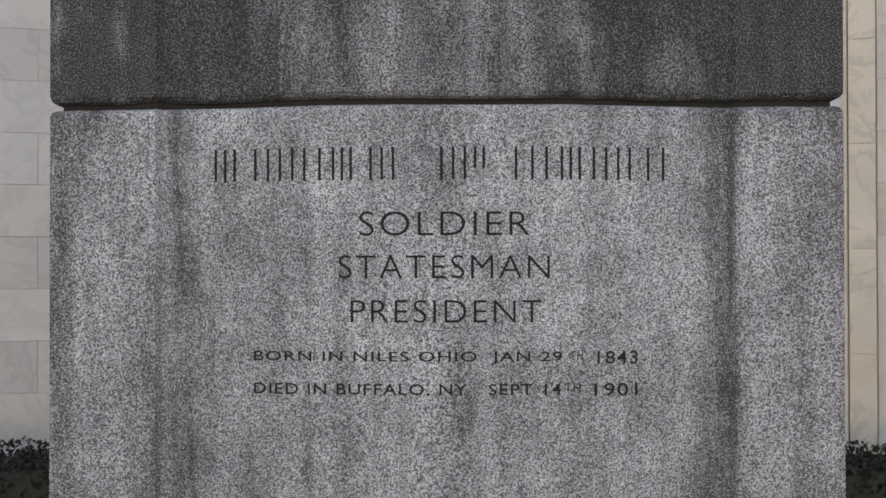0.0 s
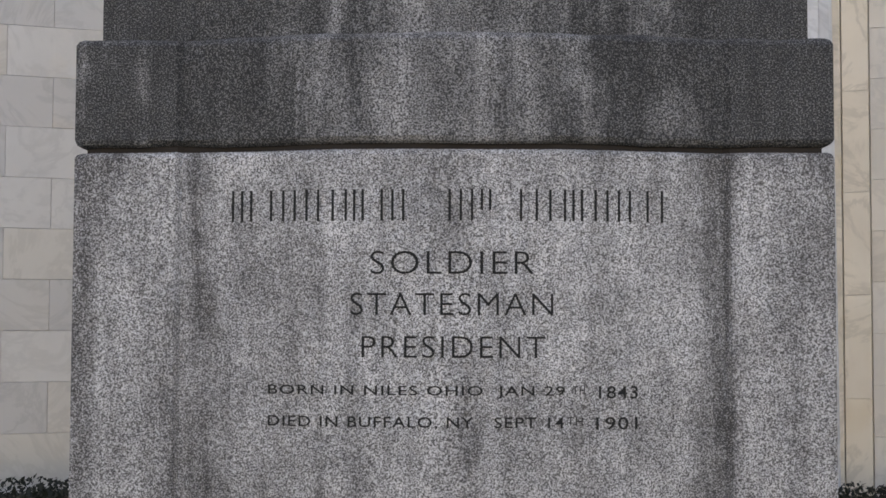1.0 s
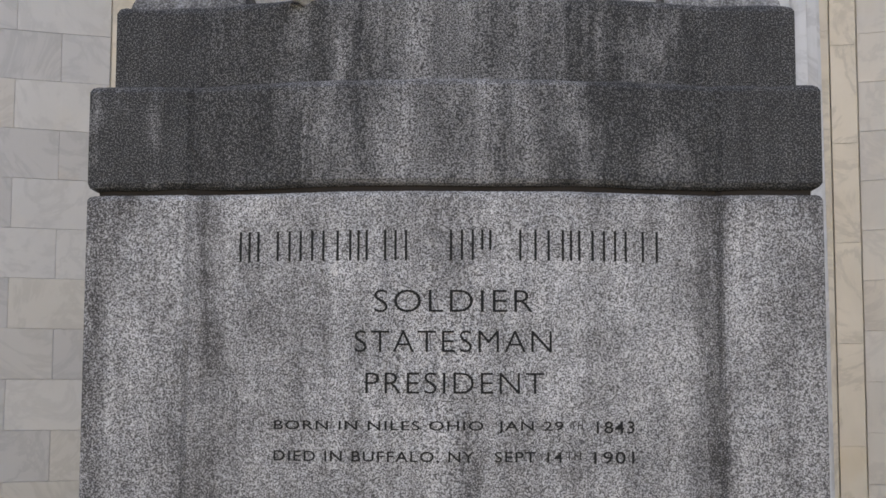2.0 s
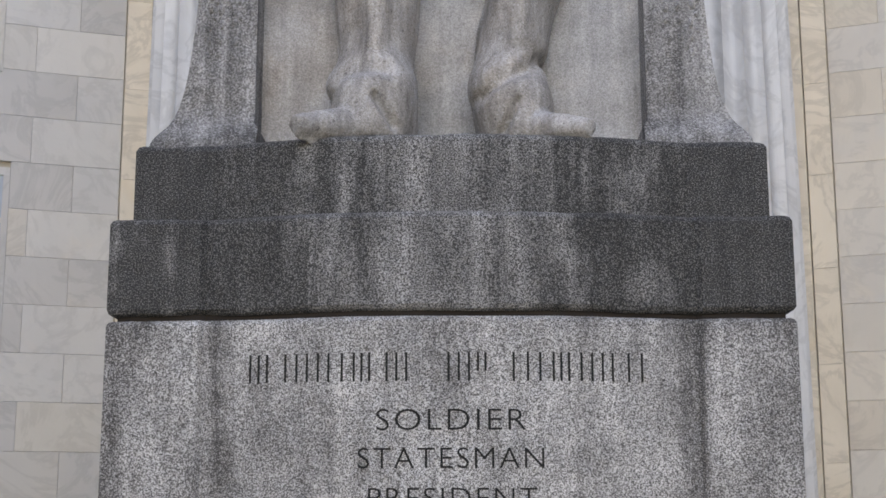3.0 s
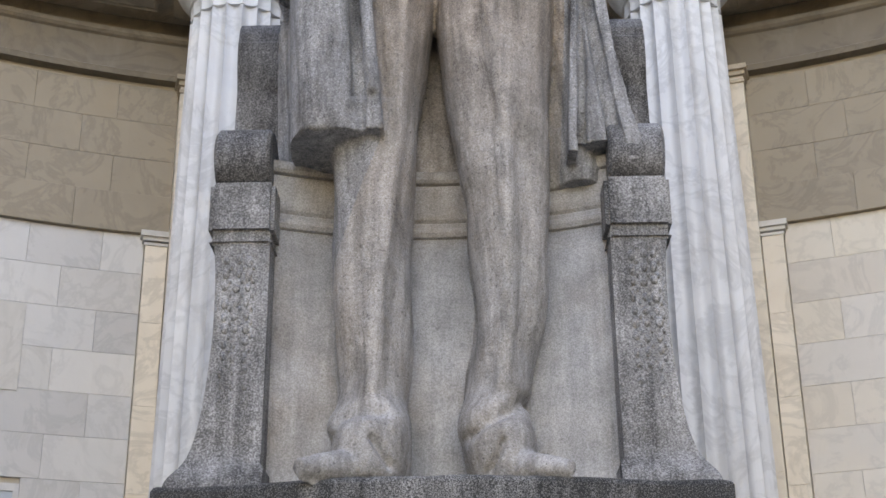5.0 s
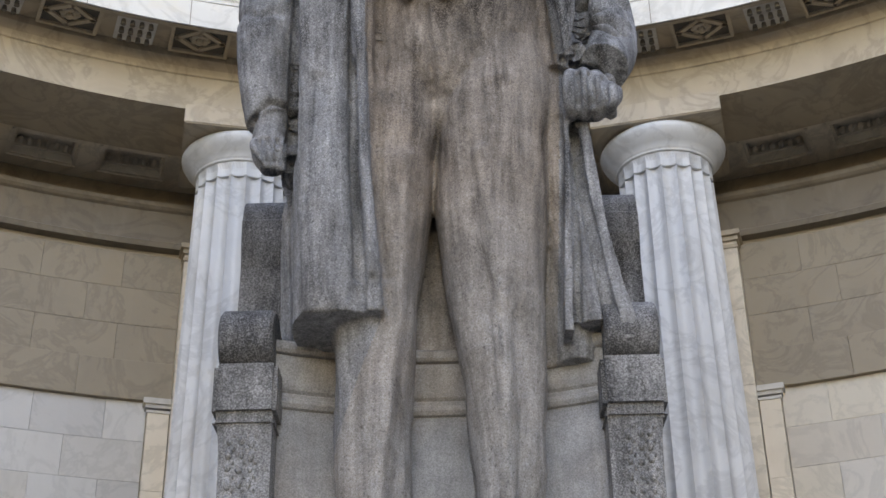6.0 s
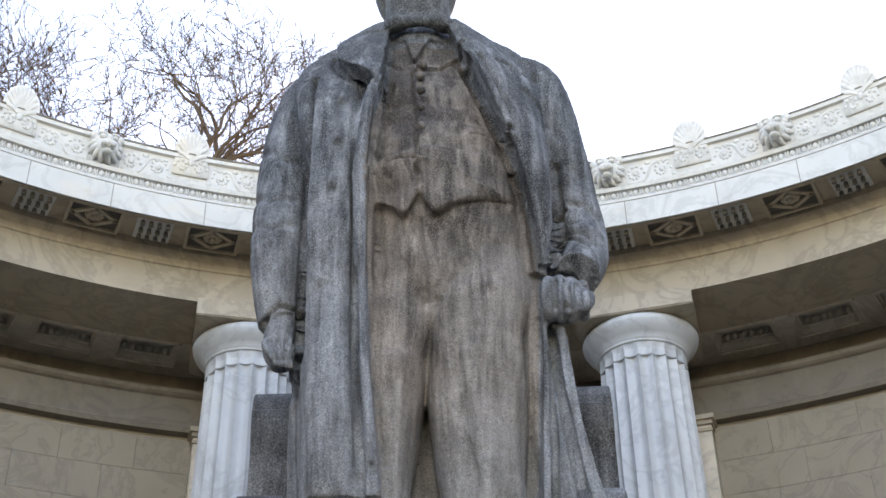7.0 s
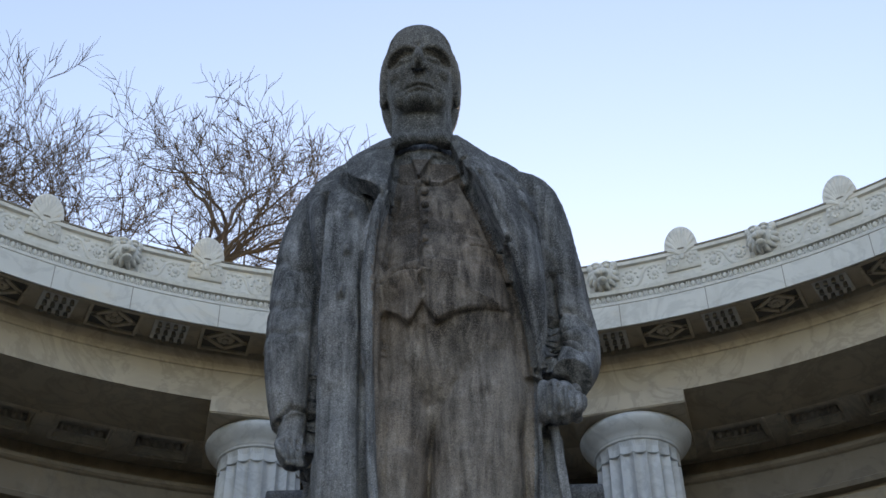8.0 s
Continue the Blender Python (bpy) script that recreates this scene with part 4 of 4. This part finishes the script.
def stroke(width, height, *pts, ledge=0, low=None):
    """Pushes the front skin along a line of (x, z): a ridge or groove, or with ledge 1 or -1 a lip whose raised side
    lies to the line's right or left and falls off over the width."""
    best = np.full(count, 9.0)
    side = np.zeros(count)
    here = spots[:, [0, 2]]
    for (ax, az), (bx, bz) in zip(pts, pts[1:]):
        d = np.array([bx - ax, bz - az])
        u = ((here - (ax, az)) @ d / (d @ d)).clip(0, 1)
        off = here - (np.array([ax, az]) + u[:, None] * d)
        dist = np.hypot(off[:, 0], off[:, 1])
        near = dist < best
        best[near] = dist[near]
        side[near] = np.sign(d[0] * off[near, 1] - d[1] * off[near, 0])
    push = height * np.exp(-((best / width) ** 2))
    if ledge:
        push = np.where(side * ledge < 0, height * np.exp(-best / width), -0.25 * height * np.exp(-((best / (0.35 * width)) ** 2)))
    push = push * facing
    if low is not None:
        push = push * (spots[:, 1] < low)
    spots[:] += normals * push[:, None]


# arm against coat, coat edge, lapels
stroke(0.015, -0.050, (-.478, 5.50), (-.480, 5.31), (-.486, 4.94), (-.485, 4.46), (-.484, 4.08))
stroke(0.016, -0.022, (-.145, 5.42), (-.195, 5.15), (-.222, 4.88), (-.212, 4.48), (-.192, 3.98), (-.158, 3.62))
stroke(0.012, -0.016, (-.258, 5.15), (-.283, 4.86), (-.276, 4.48), (-.266, 3.976), (-.240, 3.60))
stroke(0.016, 0.024, (-.205, 5.40), (-.230, 5.15), (-.256, 4.86), (-.247, 4.48), (-.232, 3.976), (-.200, 3.60))
stroke(0.05, -0.020, (-.15, 4.75), (-.15, 4.4), (-.14, 4.1))
stroke(0.014, -0.022, (-.222, 5.33), (-.255, 5.41), (-.345, 5.50), (-.400, 5.60), (-.405, 5.72))
stroke(0.010, -0.016, (-.355, 5.86), (-.27, 5.87), (-.20, 5.845))
stroke(0.014, 0.034, (-.343, 5.285), (-.343, 5.255))
stroke(0.014, 0.038, (-.351, 5.035), (-.351, 5.00))
stroke(0.014, 0.038, (-.366, 4.795), (-.366, 4.76))
stroke(0.006, -0.012, (-.351, 5.02), (-.351, 5.01))
stroke(0.04, -0.014, (-.397, 4.29), (-.421, 3.91), (-.428, 3.50))
stroke(0.05, 0.016, (-.34, 4.6), (-.345, 4.1), (-.36, 3.52))
stroke(0.03, -0.014, (-.27, 4.35), (-.25, 3.90), (-.24, 3.55))
# waistcoat
stroke(0.010, -0.024, (-.052, 5.53), (-.042, 5.3), (-.035, 5.145), (-.029, 4.843), (-.012, 4.735))
stroke(0.035, 0.014, (-.052, 5.53), (-.042, 5.3), (-.035, 5.145), (-.029, 4.843), (-.012, 4.735), ledge=-1)
stroke(0.04, 0.028, (-.191, 4.853), (-.12, 4.878), (-.028, 4.857), ledge=1)
stroke(0.014, -0.012, (-.191, 4.865), (-.12, 4.89), (-.028, 4.869))
stroke(0.04, 0.026, (-.021, 4.847), (.093, 4.826), (.204, 4.75), (.329, 4.72), ledge=1)
stroke(0.03, 0.028, (.205, 5.062), (.287, 5.083), (.345, 5.050), ledge=1)
stroke(0.014, -0.032, (.205, 5.078), (.287, 5.099), (.345, 5.066))
stroke(0.012, -0.016, (-.169, 5.633), (-.110, 5.57), (-.052, 5.533))
stroke(0.03, 0.016, (.169, 5.665), (.057, 5.55), (-.044, 5.49), ledge=1)
for z0, z1 in ((5.33, 5.27), (5.20, 5.16), (5.04, 4.98), (4.97, 4.95)):
    stroke(0.020, -0.007, (-.20, z0), (-.12, z1), (-.05, z1 + 0.01))
    stroke(0.022, -0.007, (.02, z1), (.12, z1 - 0.01), (.24, z0 - 0.02))
# open coat front of the bent arm, its seams and pulls
stroke(0.016, -0.045, (.172, 5.56), (.252, 5.28), (.322, 5.05), (.372, 4.85), (.408, 4.65), (.430, 4.47))
stroke(0.014, -0.030, (.248, 5.55), (.326, 5.28), (.396, 5.05), (.446, 4.85), (.481, 4.65), (.495, 4.50))
stroke(0.016, -0.016, (.322, 5.546), (.38, 5.55), (.431, 5.532))
stroke(0.016, -0.018, (.431, 5.396), (.475, 5.375), (.52, 5.331))
stroke(0.020, -0.022, (.482, 5.601), (.53, 5.45), (.557, 5.285))
stroke(0.018, -0.050, (.555, 5.12), (.551, 4.95), (.538, 4.70), (.512, 4.57), (.490, 4.52))
stroke(0.016, -0.045, (.535, 4.775), (.555, 4.785), (.595, 4.804))
stroke(0.012, -0.036, (.540, 4.738), (.594, 4.697), (.650, 4.630))
stroke(0.012, -0.026, (.575, 4.750), (.642, 4.724), (.687, 4.652))
stroke(0.014, -0.040, (.545, 4.900), (.572, 4.910))
stroke(0.018, -0.022, (.60, 4.93), (.66, 4.92), (.72, 4.86))
stroke(0.022, 0.016, (.57, 4.76), (.63, 4.78), (.70, 4.73))
stroke(0.025, -0.012, (.52, 5.25), (.60, 5.12), (.66, 5.08))
stroke(0.013, -0.050, (.482, 4.478), (.521, 4.494), (.574, 4.474), (.622, 4.410), (.640, 4.385))
for x in (.486, .531, .577):
    stroke(0.009, -0.022, (x + .004, 4.375), (x, 4.25))
# hanging sleeve: pulls and cuff
stroke(0.022, -0.016, (-.70, 5.22), (-.62, 5.12), (-.55, 5.10))
stroke(0.022, -0.014, (-.72, 4.93), (-.64, 4.86), (-.55, 4.87))
stroke(0.020, -0.012, (-.71, 4.75), (-.62, 4.69), (-.54, 4.72))
stroke(0.010, -0.030, (-.66, 4.215), (-.632, 4.272), (-.569, 4.325), (-.495, 4.315))
for x in (-.597, -.565, -.533):
    stroke(0.008, -0.020, (x, 4.165), (-.538 + .75 * (x + .555), 4.065))
# trousers
stroke(0.014, -0.016, (-.025, 4.60), (-.013, 4.42), (.0, 4.30))
stroke(0.05, -0.006, (-.014, 4.30), (-.093, 4.38), (-.173, 4.44))
stroke(0.04, -0.005, (.03, 4.32), (.12, 4.40), (.24, 4.43))
stroke(0.03, 0.005, (.05, 4.25), (.16, 4.33), (.28, 4.34))
stroke(0.028, 0.022, (-.10, 4.05), (-.135, 3.5), (-.185, 2.95), (-.20, 2.70))
stroke(0.028, 0.022, (.15, 4.05), (.205, 3.49), (.205, 2.95), (.18, 2.72))
stroke(0.06, -0.018, (-.27, 3.4), (-.285, 3.1), (-.28, 2.75))
stroke(0.06, -0.016, (.10, 3.3), (.10, 3.0), (.105, 2.75))
stroke(0.05, -0.014, (.26, 3.45), (.275, 3.15), (.25, 2.85))
stroke(0.022, -0.018, (-.325, 2.55), (-.30, 2.60), (-.245, 2.622), (-.17, 2.615))
stroke(0.03, 0.008, (-.30, 2.61), (-.27, 2.635), (-.235, 2.655), (-.16, 2.645))
stroke(0.020, -0.024, (.075, 2.56), (.13, 2.60), (.20, 2.63), (.26, 2.69))
stroke(0.03, 0.007, (.10, 2.62), (.13, 2.64), (.19, 2.67), (.24, 2.73))
stroke(0.012, -0.020, (-.19, 2.53), (-.14, 2.46))
stroke(0.012, -0.020, (.18, 2.53), (.13, 2.45))
# plain hollows and edges of the head
for q in (-1, 1):
    stroke(0.016, -0.020, (-.045 + q * .040, 6.438), (-.045 + q * .085, 6.438), (-.045 + q * .130, 6.425))
    stroke(0.010, -0.012, (-.045 + q * .045, 6.385), (-.045 + q * .085, 6.378), (-.045 + q * .125, 6.392))
    stroke(0.014, -0.012, (-.045 + q * .048, 6.32), (-.045 + q * .080, 6.255), (-.045 + q * .095, 6.20))
    stroke(0.012, -0.020, (-.045 + q * .175, 6.36), (-.045 + q * .185, 6.50), (-.045 + q * .150, 6.66))
stroke(0.007, -0.018, (-.118, 6.214), (-.08, 6.217), (-.045, 6.216), (-.01, 6.217), (.028, 6.214))
stroke(0.012, -0.008, (-.09, 6.180), (-.045, 6.178), (.0, 6.180))
stroke(0.008, -0.008, (-.045, 6.285), (-.045, 6.255))
stroke(0.010, -0.012, (-.050, 6.50), (-.047, 6.46))
# coat tail over the chair arm
stroke(0.013, -0.035, (.472, 4.20), (.490, 3.95), (.530, 3.62), (.555, 3.46))
stroke(0.012, -0.02, (.470, 4.1), (.455, 3.7), (.445, 3.5))
stroke(0.014, -0.012, (.425, 4.25), (.405, 3.9), (.385, 3.6))
for k in range(count):
    c = Vector(spots[k].tolist())
    cloth = 1.0 if c.z < 5.85 else 0.25
    if c.z < 2.56:
        cloth = 0.2
    hang = noise.noise(Vector((c.x * 6.5, c.y * 6.5, c.z * 1.1)))
    slant = noise.noise(Vector((c.x * 5 + c.z * 4, c.y * 5, c.z * 4.5)) + Vector((7, 3, 1)))
    ridge = 0.5 - abs(noise.noise(Vector((c.x * 9, c.y * 9, c.z * 2.2)) + Vector((2, 9, 4))))
    chip = noise.noise(c * 38)
    spots[k] += normals[k] * (cloth * (0.006 * hang + 0.003 * slant + 0.003 * (ridge - 0.3)) + 0.0022 * chip)
fused.vertices.foreach_set("co", spots.ravel())
fused.name = "statue"
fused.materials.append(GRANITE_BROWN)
mids = np.empty(3 * len(fused.polygons))
fused.polygons.foreach_get("center", mids)
mids = mids.reshape(-1, 3)
left_edge = np.interp(mids[:, 2], [2.4, 3.5, 3.98, 4.48, 4.88, 5.15, 5.40, 5.7], [-.6, -.165, -.208, -.228, -.238, -.212, -.160, -.14])
right_edge = np.interp(mids[:, 2], [2.4, 3.4, 4.2, 4.47, 4.85, 5.28, 5.7], [.6, .38, .425, .435, .382, .262, .13])
inner = (mids[:, 0] > left_edge) & (mids[:, 0] < right_edge) & (mids[:, 2] < 5.75)
fused.polygons.foreach_set("material_index", inner.astype(np.int32))
fig = new("statue", fused)
tagged(fig, "weathered grey granite statue in a long open coat on the pedestal", "statue")

# ---- hedges ----
def hedge(a0, a1):
    rng = np.random.default_rng(105 + int(a0))
    bm = bmesh.new()
    sweep(bm, [(3.98, 0.0), (4.42, 0.0), (4.42, 0.95), (3.98, 0.95)], a0, a1)
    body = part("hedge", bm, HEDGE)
    n = 9000
    ang = rng.uniform(a0 - 0.4, a1 + 0.4, n)
    top = rng.random(n) < 0.5
    r = np.where(top, rng.uniform(3.95, 4.45, n), rng.uniform(3.93, 3.99, n))
    z = np.where(top, rng.uniform(0.94, 1.0, n), rng.uniform(0.4, 0.98, n))
    verts, faces = [], []
    for k in range(n):
        c = Vector(on_ring(r[k], ang[k], z[k] + 0.03 * noise.noise(Vector((ang[k], r[k] * 3, 0)))))
        m = Euler(rng.uniform(-1.2, 1.2, 3)).to_matrix()
        s = rng.uniform(0.012, 0.022)
        verts += [c + m @ Vector(v) * s for v in ((-0.5, 0, 0), (0, -0.4, 0.15), (1.0, 0, 0), (0, 0.4, 0.15))]
        faces.append((4 * k, 4 * k + 1, 4 * k + 2, 4 * k + 3))
    me = bpy.data.meshes.new("leaves")
    me.from_pydata(verts, [], faces)
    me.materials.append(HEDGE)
    lv = new("leaves", me)
    lv.parent = body
    tagged(lv, kind="stuff")
    tagged(body, "low clipped dark green hedge in front of the columns", "hedge", "hedges beside the pedestal")


hedge(-50, -17)
hedge(17, 50)

# ---- bare trees behind the building ----
def tree(at, height, reach, seed, lean=0.0):
    """A bare tree: a trunk, and a crown of crooked limbs that fork down to fine twigs."""
    rng = random.Random(seed)
    store = {"trunk": ([], []), "crown": ([], [])}

    def limb(p, d, length, r, depth):
        verts, faces = store["trunk" if depth == 0 else "crown"]
        steps = 6 if depth < 3 else 4
        sides = 9 if depth < 2 else 5 if depth < 4 else 3
        prev, forks = None, []
        wild = 0.19 if depth else 0.03
        for k in range(steps + 1):
            rad = r * (1 - 0.5 * k / steps)
            side = d.cross(Vector((0.3, 0.9, 0.2))).normalized()
            up = side.cross(d).normalized()
            base = len(verts)
            for i in range(sides):
                a = 2 * math.pi * i / sides
                verts.append(p + rad * (math.cos(a) * side + math.sin(a) * up))
            if prev is not None:
                for i in range(sides):
                    j = (i + 1) % sides
                    faces.append((prev + i, prev + j, base + j, base + i))
            prev = base
            if k < steps:
                p = p + d * (length / steps)
                d = (d + Vector((rng.gauss(0, wild), rng.gauss(0, wild), rng.gauss(0.05, 0.8 * wild)))).normalized()
                if 1 <= depth < 6 and k >= 1 and rng.random() < 0.52:
                    forks.append((p, d, length * rng.uniform(0.45, 0.72), rad * rng.uniform(0.38, 0.6)))
        if depth < 6:
            if depth:
                forks += [(p, d, length * rng.uniform(0.6, 0.82), rad * rng.uniform(0.6, 0.85)) for _ in range(2)]
            else:
                forks += [(p - Vector((0, 0, 0.12 * k)), d, reach * rng.uniform(0.8, 1.1), rad * rng.uniform(0.5, 0.8)) for k in range(6)]
        for q, e, long, thick in forks:
            if long > 0.12:
                off = Vector((rng.gauss(0, 1), rng.gauss(0, 1), rng.gauss(0, 0.6))).normalized()
                limb(q, (e + (0.70 if depth else 1.15) * off + Vector((0, 0, 0.10))).normalized(), long, max(thick, 0.0054), depth + 1)

    limb(Vector((0, 0, 0)), Vector((lean, 0, 1)).normalized(), height, 0.30, 0)
    root = empty("tree", at)
    for name, (verts, faces) in store.items():
        me = bpy.data.meshes.new(name)
        me.from_pydata(verts, [], faces)
        me.materials.append(BARK)
        new(name, me).parent = root
    return tagged(root, "tall bare winter tree with fine branching twigs behind the building", "tree", "bare trees")


tree((-4.15, 9.6, 0), 12.2, 1.85, 21)
tree((-8.2, 9.9, 0), 12.1, 1.8, 8)

# ---- wall blocks, pilasters: pieces last ----
COURSE = 0.2135


def wall_piece(deg, z0, z1, r_front, gap=0.0005, stone=None):
    """A wall block of so many degrees, its middle at 0 degrees, with eased front arrises; local to the ring's centre."""
    h = deg / 2 - math.degrees(gap / WALL_R)
    bm = bmesh.new()
    rows = [(h - 0.014, r_front), (h, r_front + 0.0012), (h, WALL_R + 0.05)]
    angles = [(-h, WALL_R + 0.05), (-h, r_front + 0.0012), (-h + 0.014, r_front), (0, r_front)] + rows
    rings = []
    for z, e in ((z0 + gap, 0.0012), (z0 + gap + 0.0012, 0.0), (z1 - gap - 0.0012, 0.0), (z1 - gap, 0.0012)):
        rings.append([((r + (e if r < WALL_R + 0.04 else 0)) * math.sin(radians(a)), (r + (e if r < WALL_R + 0.04 else 0)) * math.cos(radians(a)), z) for a, r in angles])
    skin(bm, rings)
    return mesh_from("block", bm, stone or MARBLE_WALL)


def ring_turn(a, z=0.0):
    return Matrix.Translation((CX, CY, z)) @ Matrix.Rotation(-radians(a), 4, "Z")


rng = random.Random(3)
blocks = {}
for side in (-1, 1):
    edge, pil = (17.75, 16.45) if side < 0 else (18.25, 17.0)
    rows = [(i, 4.296 - COURSE * (i + 1)) for i in range(20)] + [(-1 - i, 4.296 + COURSE * i) for i in range(4)]
    for i, z0 in rows:
        a = edge
        first = (2.25, 4.3)[i % 2] if side < 0 else (2.5, 5.0)[i % 2]
        if i < 0:
            a, first = pil, 3.4 + 1.9 * (i % 2)
        while a < 40:
            w = first if a in (edge, pil) else rng.choice((3.9, 4.6, 5.4))
            proud = 0.03 if i == -1 else 0.0
            if side < 0 and 5 < i < 12 and a + w > 22.9:
                # the blocks stop at the jamb of the opening
                w = 22.95 - a
                if w < 0.4:
                    break
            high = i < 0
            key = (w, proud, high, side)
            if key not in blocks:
                blocks[key] = wall_piece(w, 0.0, COURSE, WALL_R - proud, stone=MARBLE_UPPER_SHADED if high else MARBLE_WALL if side < 0 else MARBLE_WARM_LIT)
            piece("block", blocks[key], wall, ring_turn(side * (a + w / 2), z0))
            a += w
            if side < 0 and 5 < i < 12 and a > 22.9:
                break
    # broad pilaster behind the column, built of courses
    for i in range(12):
        key = ("pilaster", side)
        if key not in blocks:
            blocks[key] = wall_piece(4.6, 0.0, 2 * COURSE, WALL_R - 0.10, stone=MARBLE_CREAM)
        piece("block", blocks[key], wall, ring_turn(side * (pil - 2.3), 0.026 + 2 * COURSE * i))
    # narrow strip beside it up to the string course
    w = edge - pil - 0.07
    strip = wall_piece(w, 0.0, 2 * COURSE, WALL_R - 0.045, stone=MARBLE_CREAM)
    for i in range(10):
        piece("block", strip, wall, ring_turn(side * (pil + 0.035 + w / 2), 4.296 - 0.055 - 2 * COURSE * (i + 1)))
    bm = bmesh.new()
    for r, z0, z1, o in ((0.052, 4.225, 4.240, 0.03), (0.062, 4.248, 4.268, 0.12), (0.075, 4.268, 4.298, 0.24)):
        a0, a1 = pil, edge + o
        sweep(bm, [(WALL_R + 0.02, z0), (WALL_R - r, z0), (WALL_R - r, z1), (WALL_R + 0.02, z1)], min(side * a0, side * a1), max(side * a0, side * a1))
    part("pilaster_cap", bm, MARBLE_WALL, wall)
    bm = bmesh.new()
    for r, z0, z1, o in ((0.11, 5.085, 5.105, 0.06), (0.12, 5.125, 5.15, 0.12), (0.14, 5.15, 5.178, 0.26)):
        a0, a1 = 11.7, pil + o
        sweep(bm, [(WALL_R + 0.02, z0), (WALL_R - r, z0), (WALL_R - r, z1), (WALL_R + 0.02, z1)], min(side * a0, side * a1), max(side * a0, side * a1))
    part("pilaster_cap", bm, MARBLE_BEAM, wall)

# opening in the wall: grey pane behind a narrow frame, and a broad tablet block above it
bm = bmesh.new()
sweep(bm, [(WALL_R + 0.008, 1.70), (WALL_R + 0.018, 1.70), (WALL_R + 0.018, 2.95), (WALL_R + 0.008, 2.95)], -31, -22.95)
window = tagged(part("window_1", bm, PANE), "shallow grey glazed opening in the marble wall", "window", kind="structure")
for a0, a1, z0, z1 in ((-23.25, -22.95, 1.70, 2.975), (-31, -22.95, 2.95, 2.985), (-31, -23.25, 2.735, 2.755)):
    bm = bmesh.new()
    sweep(bm, [(WALL_R + 0.02, z0), (WALL_R - 0.004, z0), (WALL_R - 0.004, z1), (WALL_R + 0.02, z1)], a0, a1)
    part("window_frame", bm, MARBLE_WALL, window)
tablet = wall_piece(6.0, 0.0, 2 * COURSE + 0.012, WALL_R - 0.008)
piece("tablet", tablet, wall, ring_turn(-26.6, 3.425))
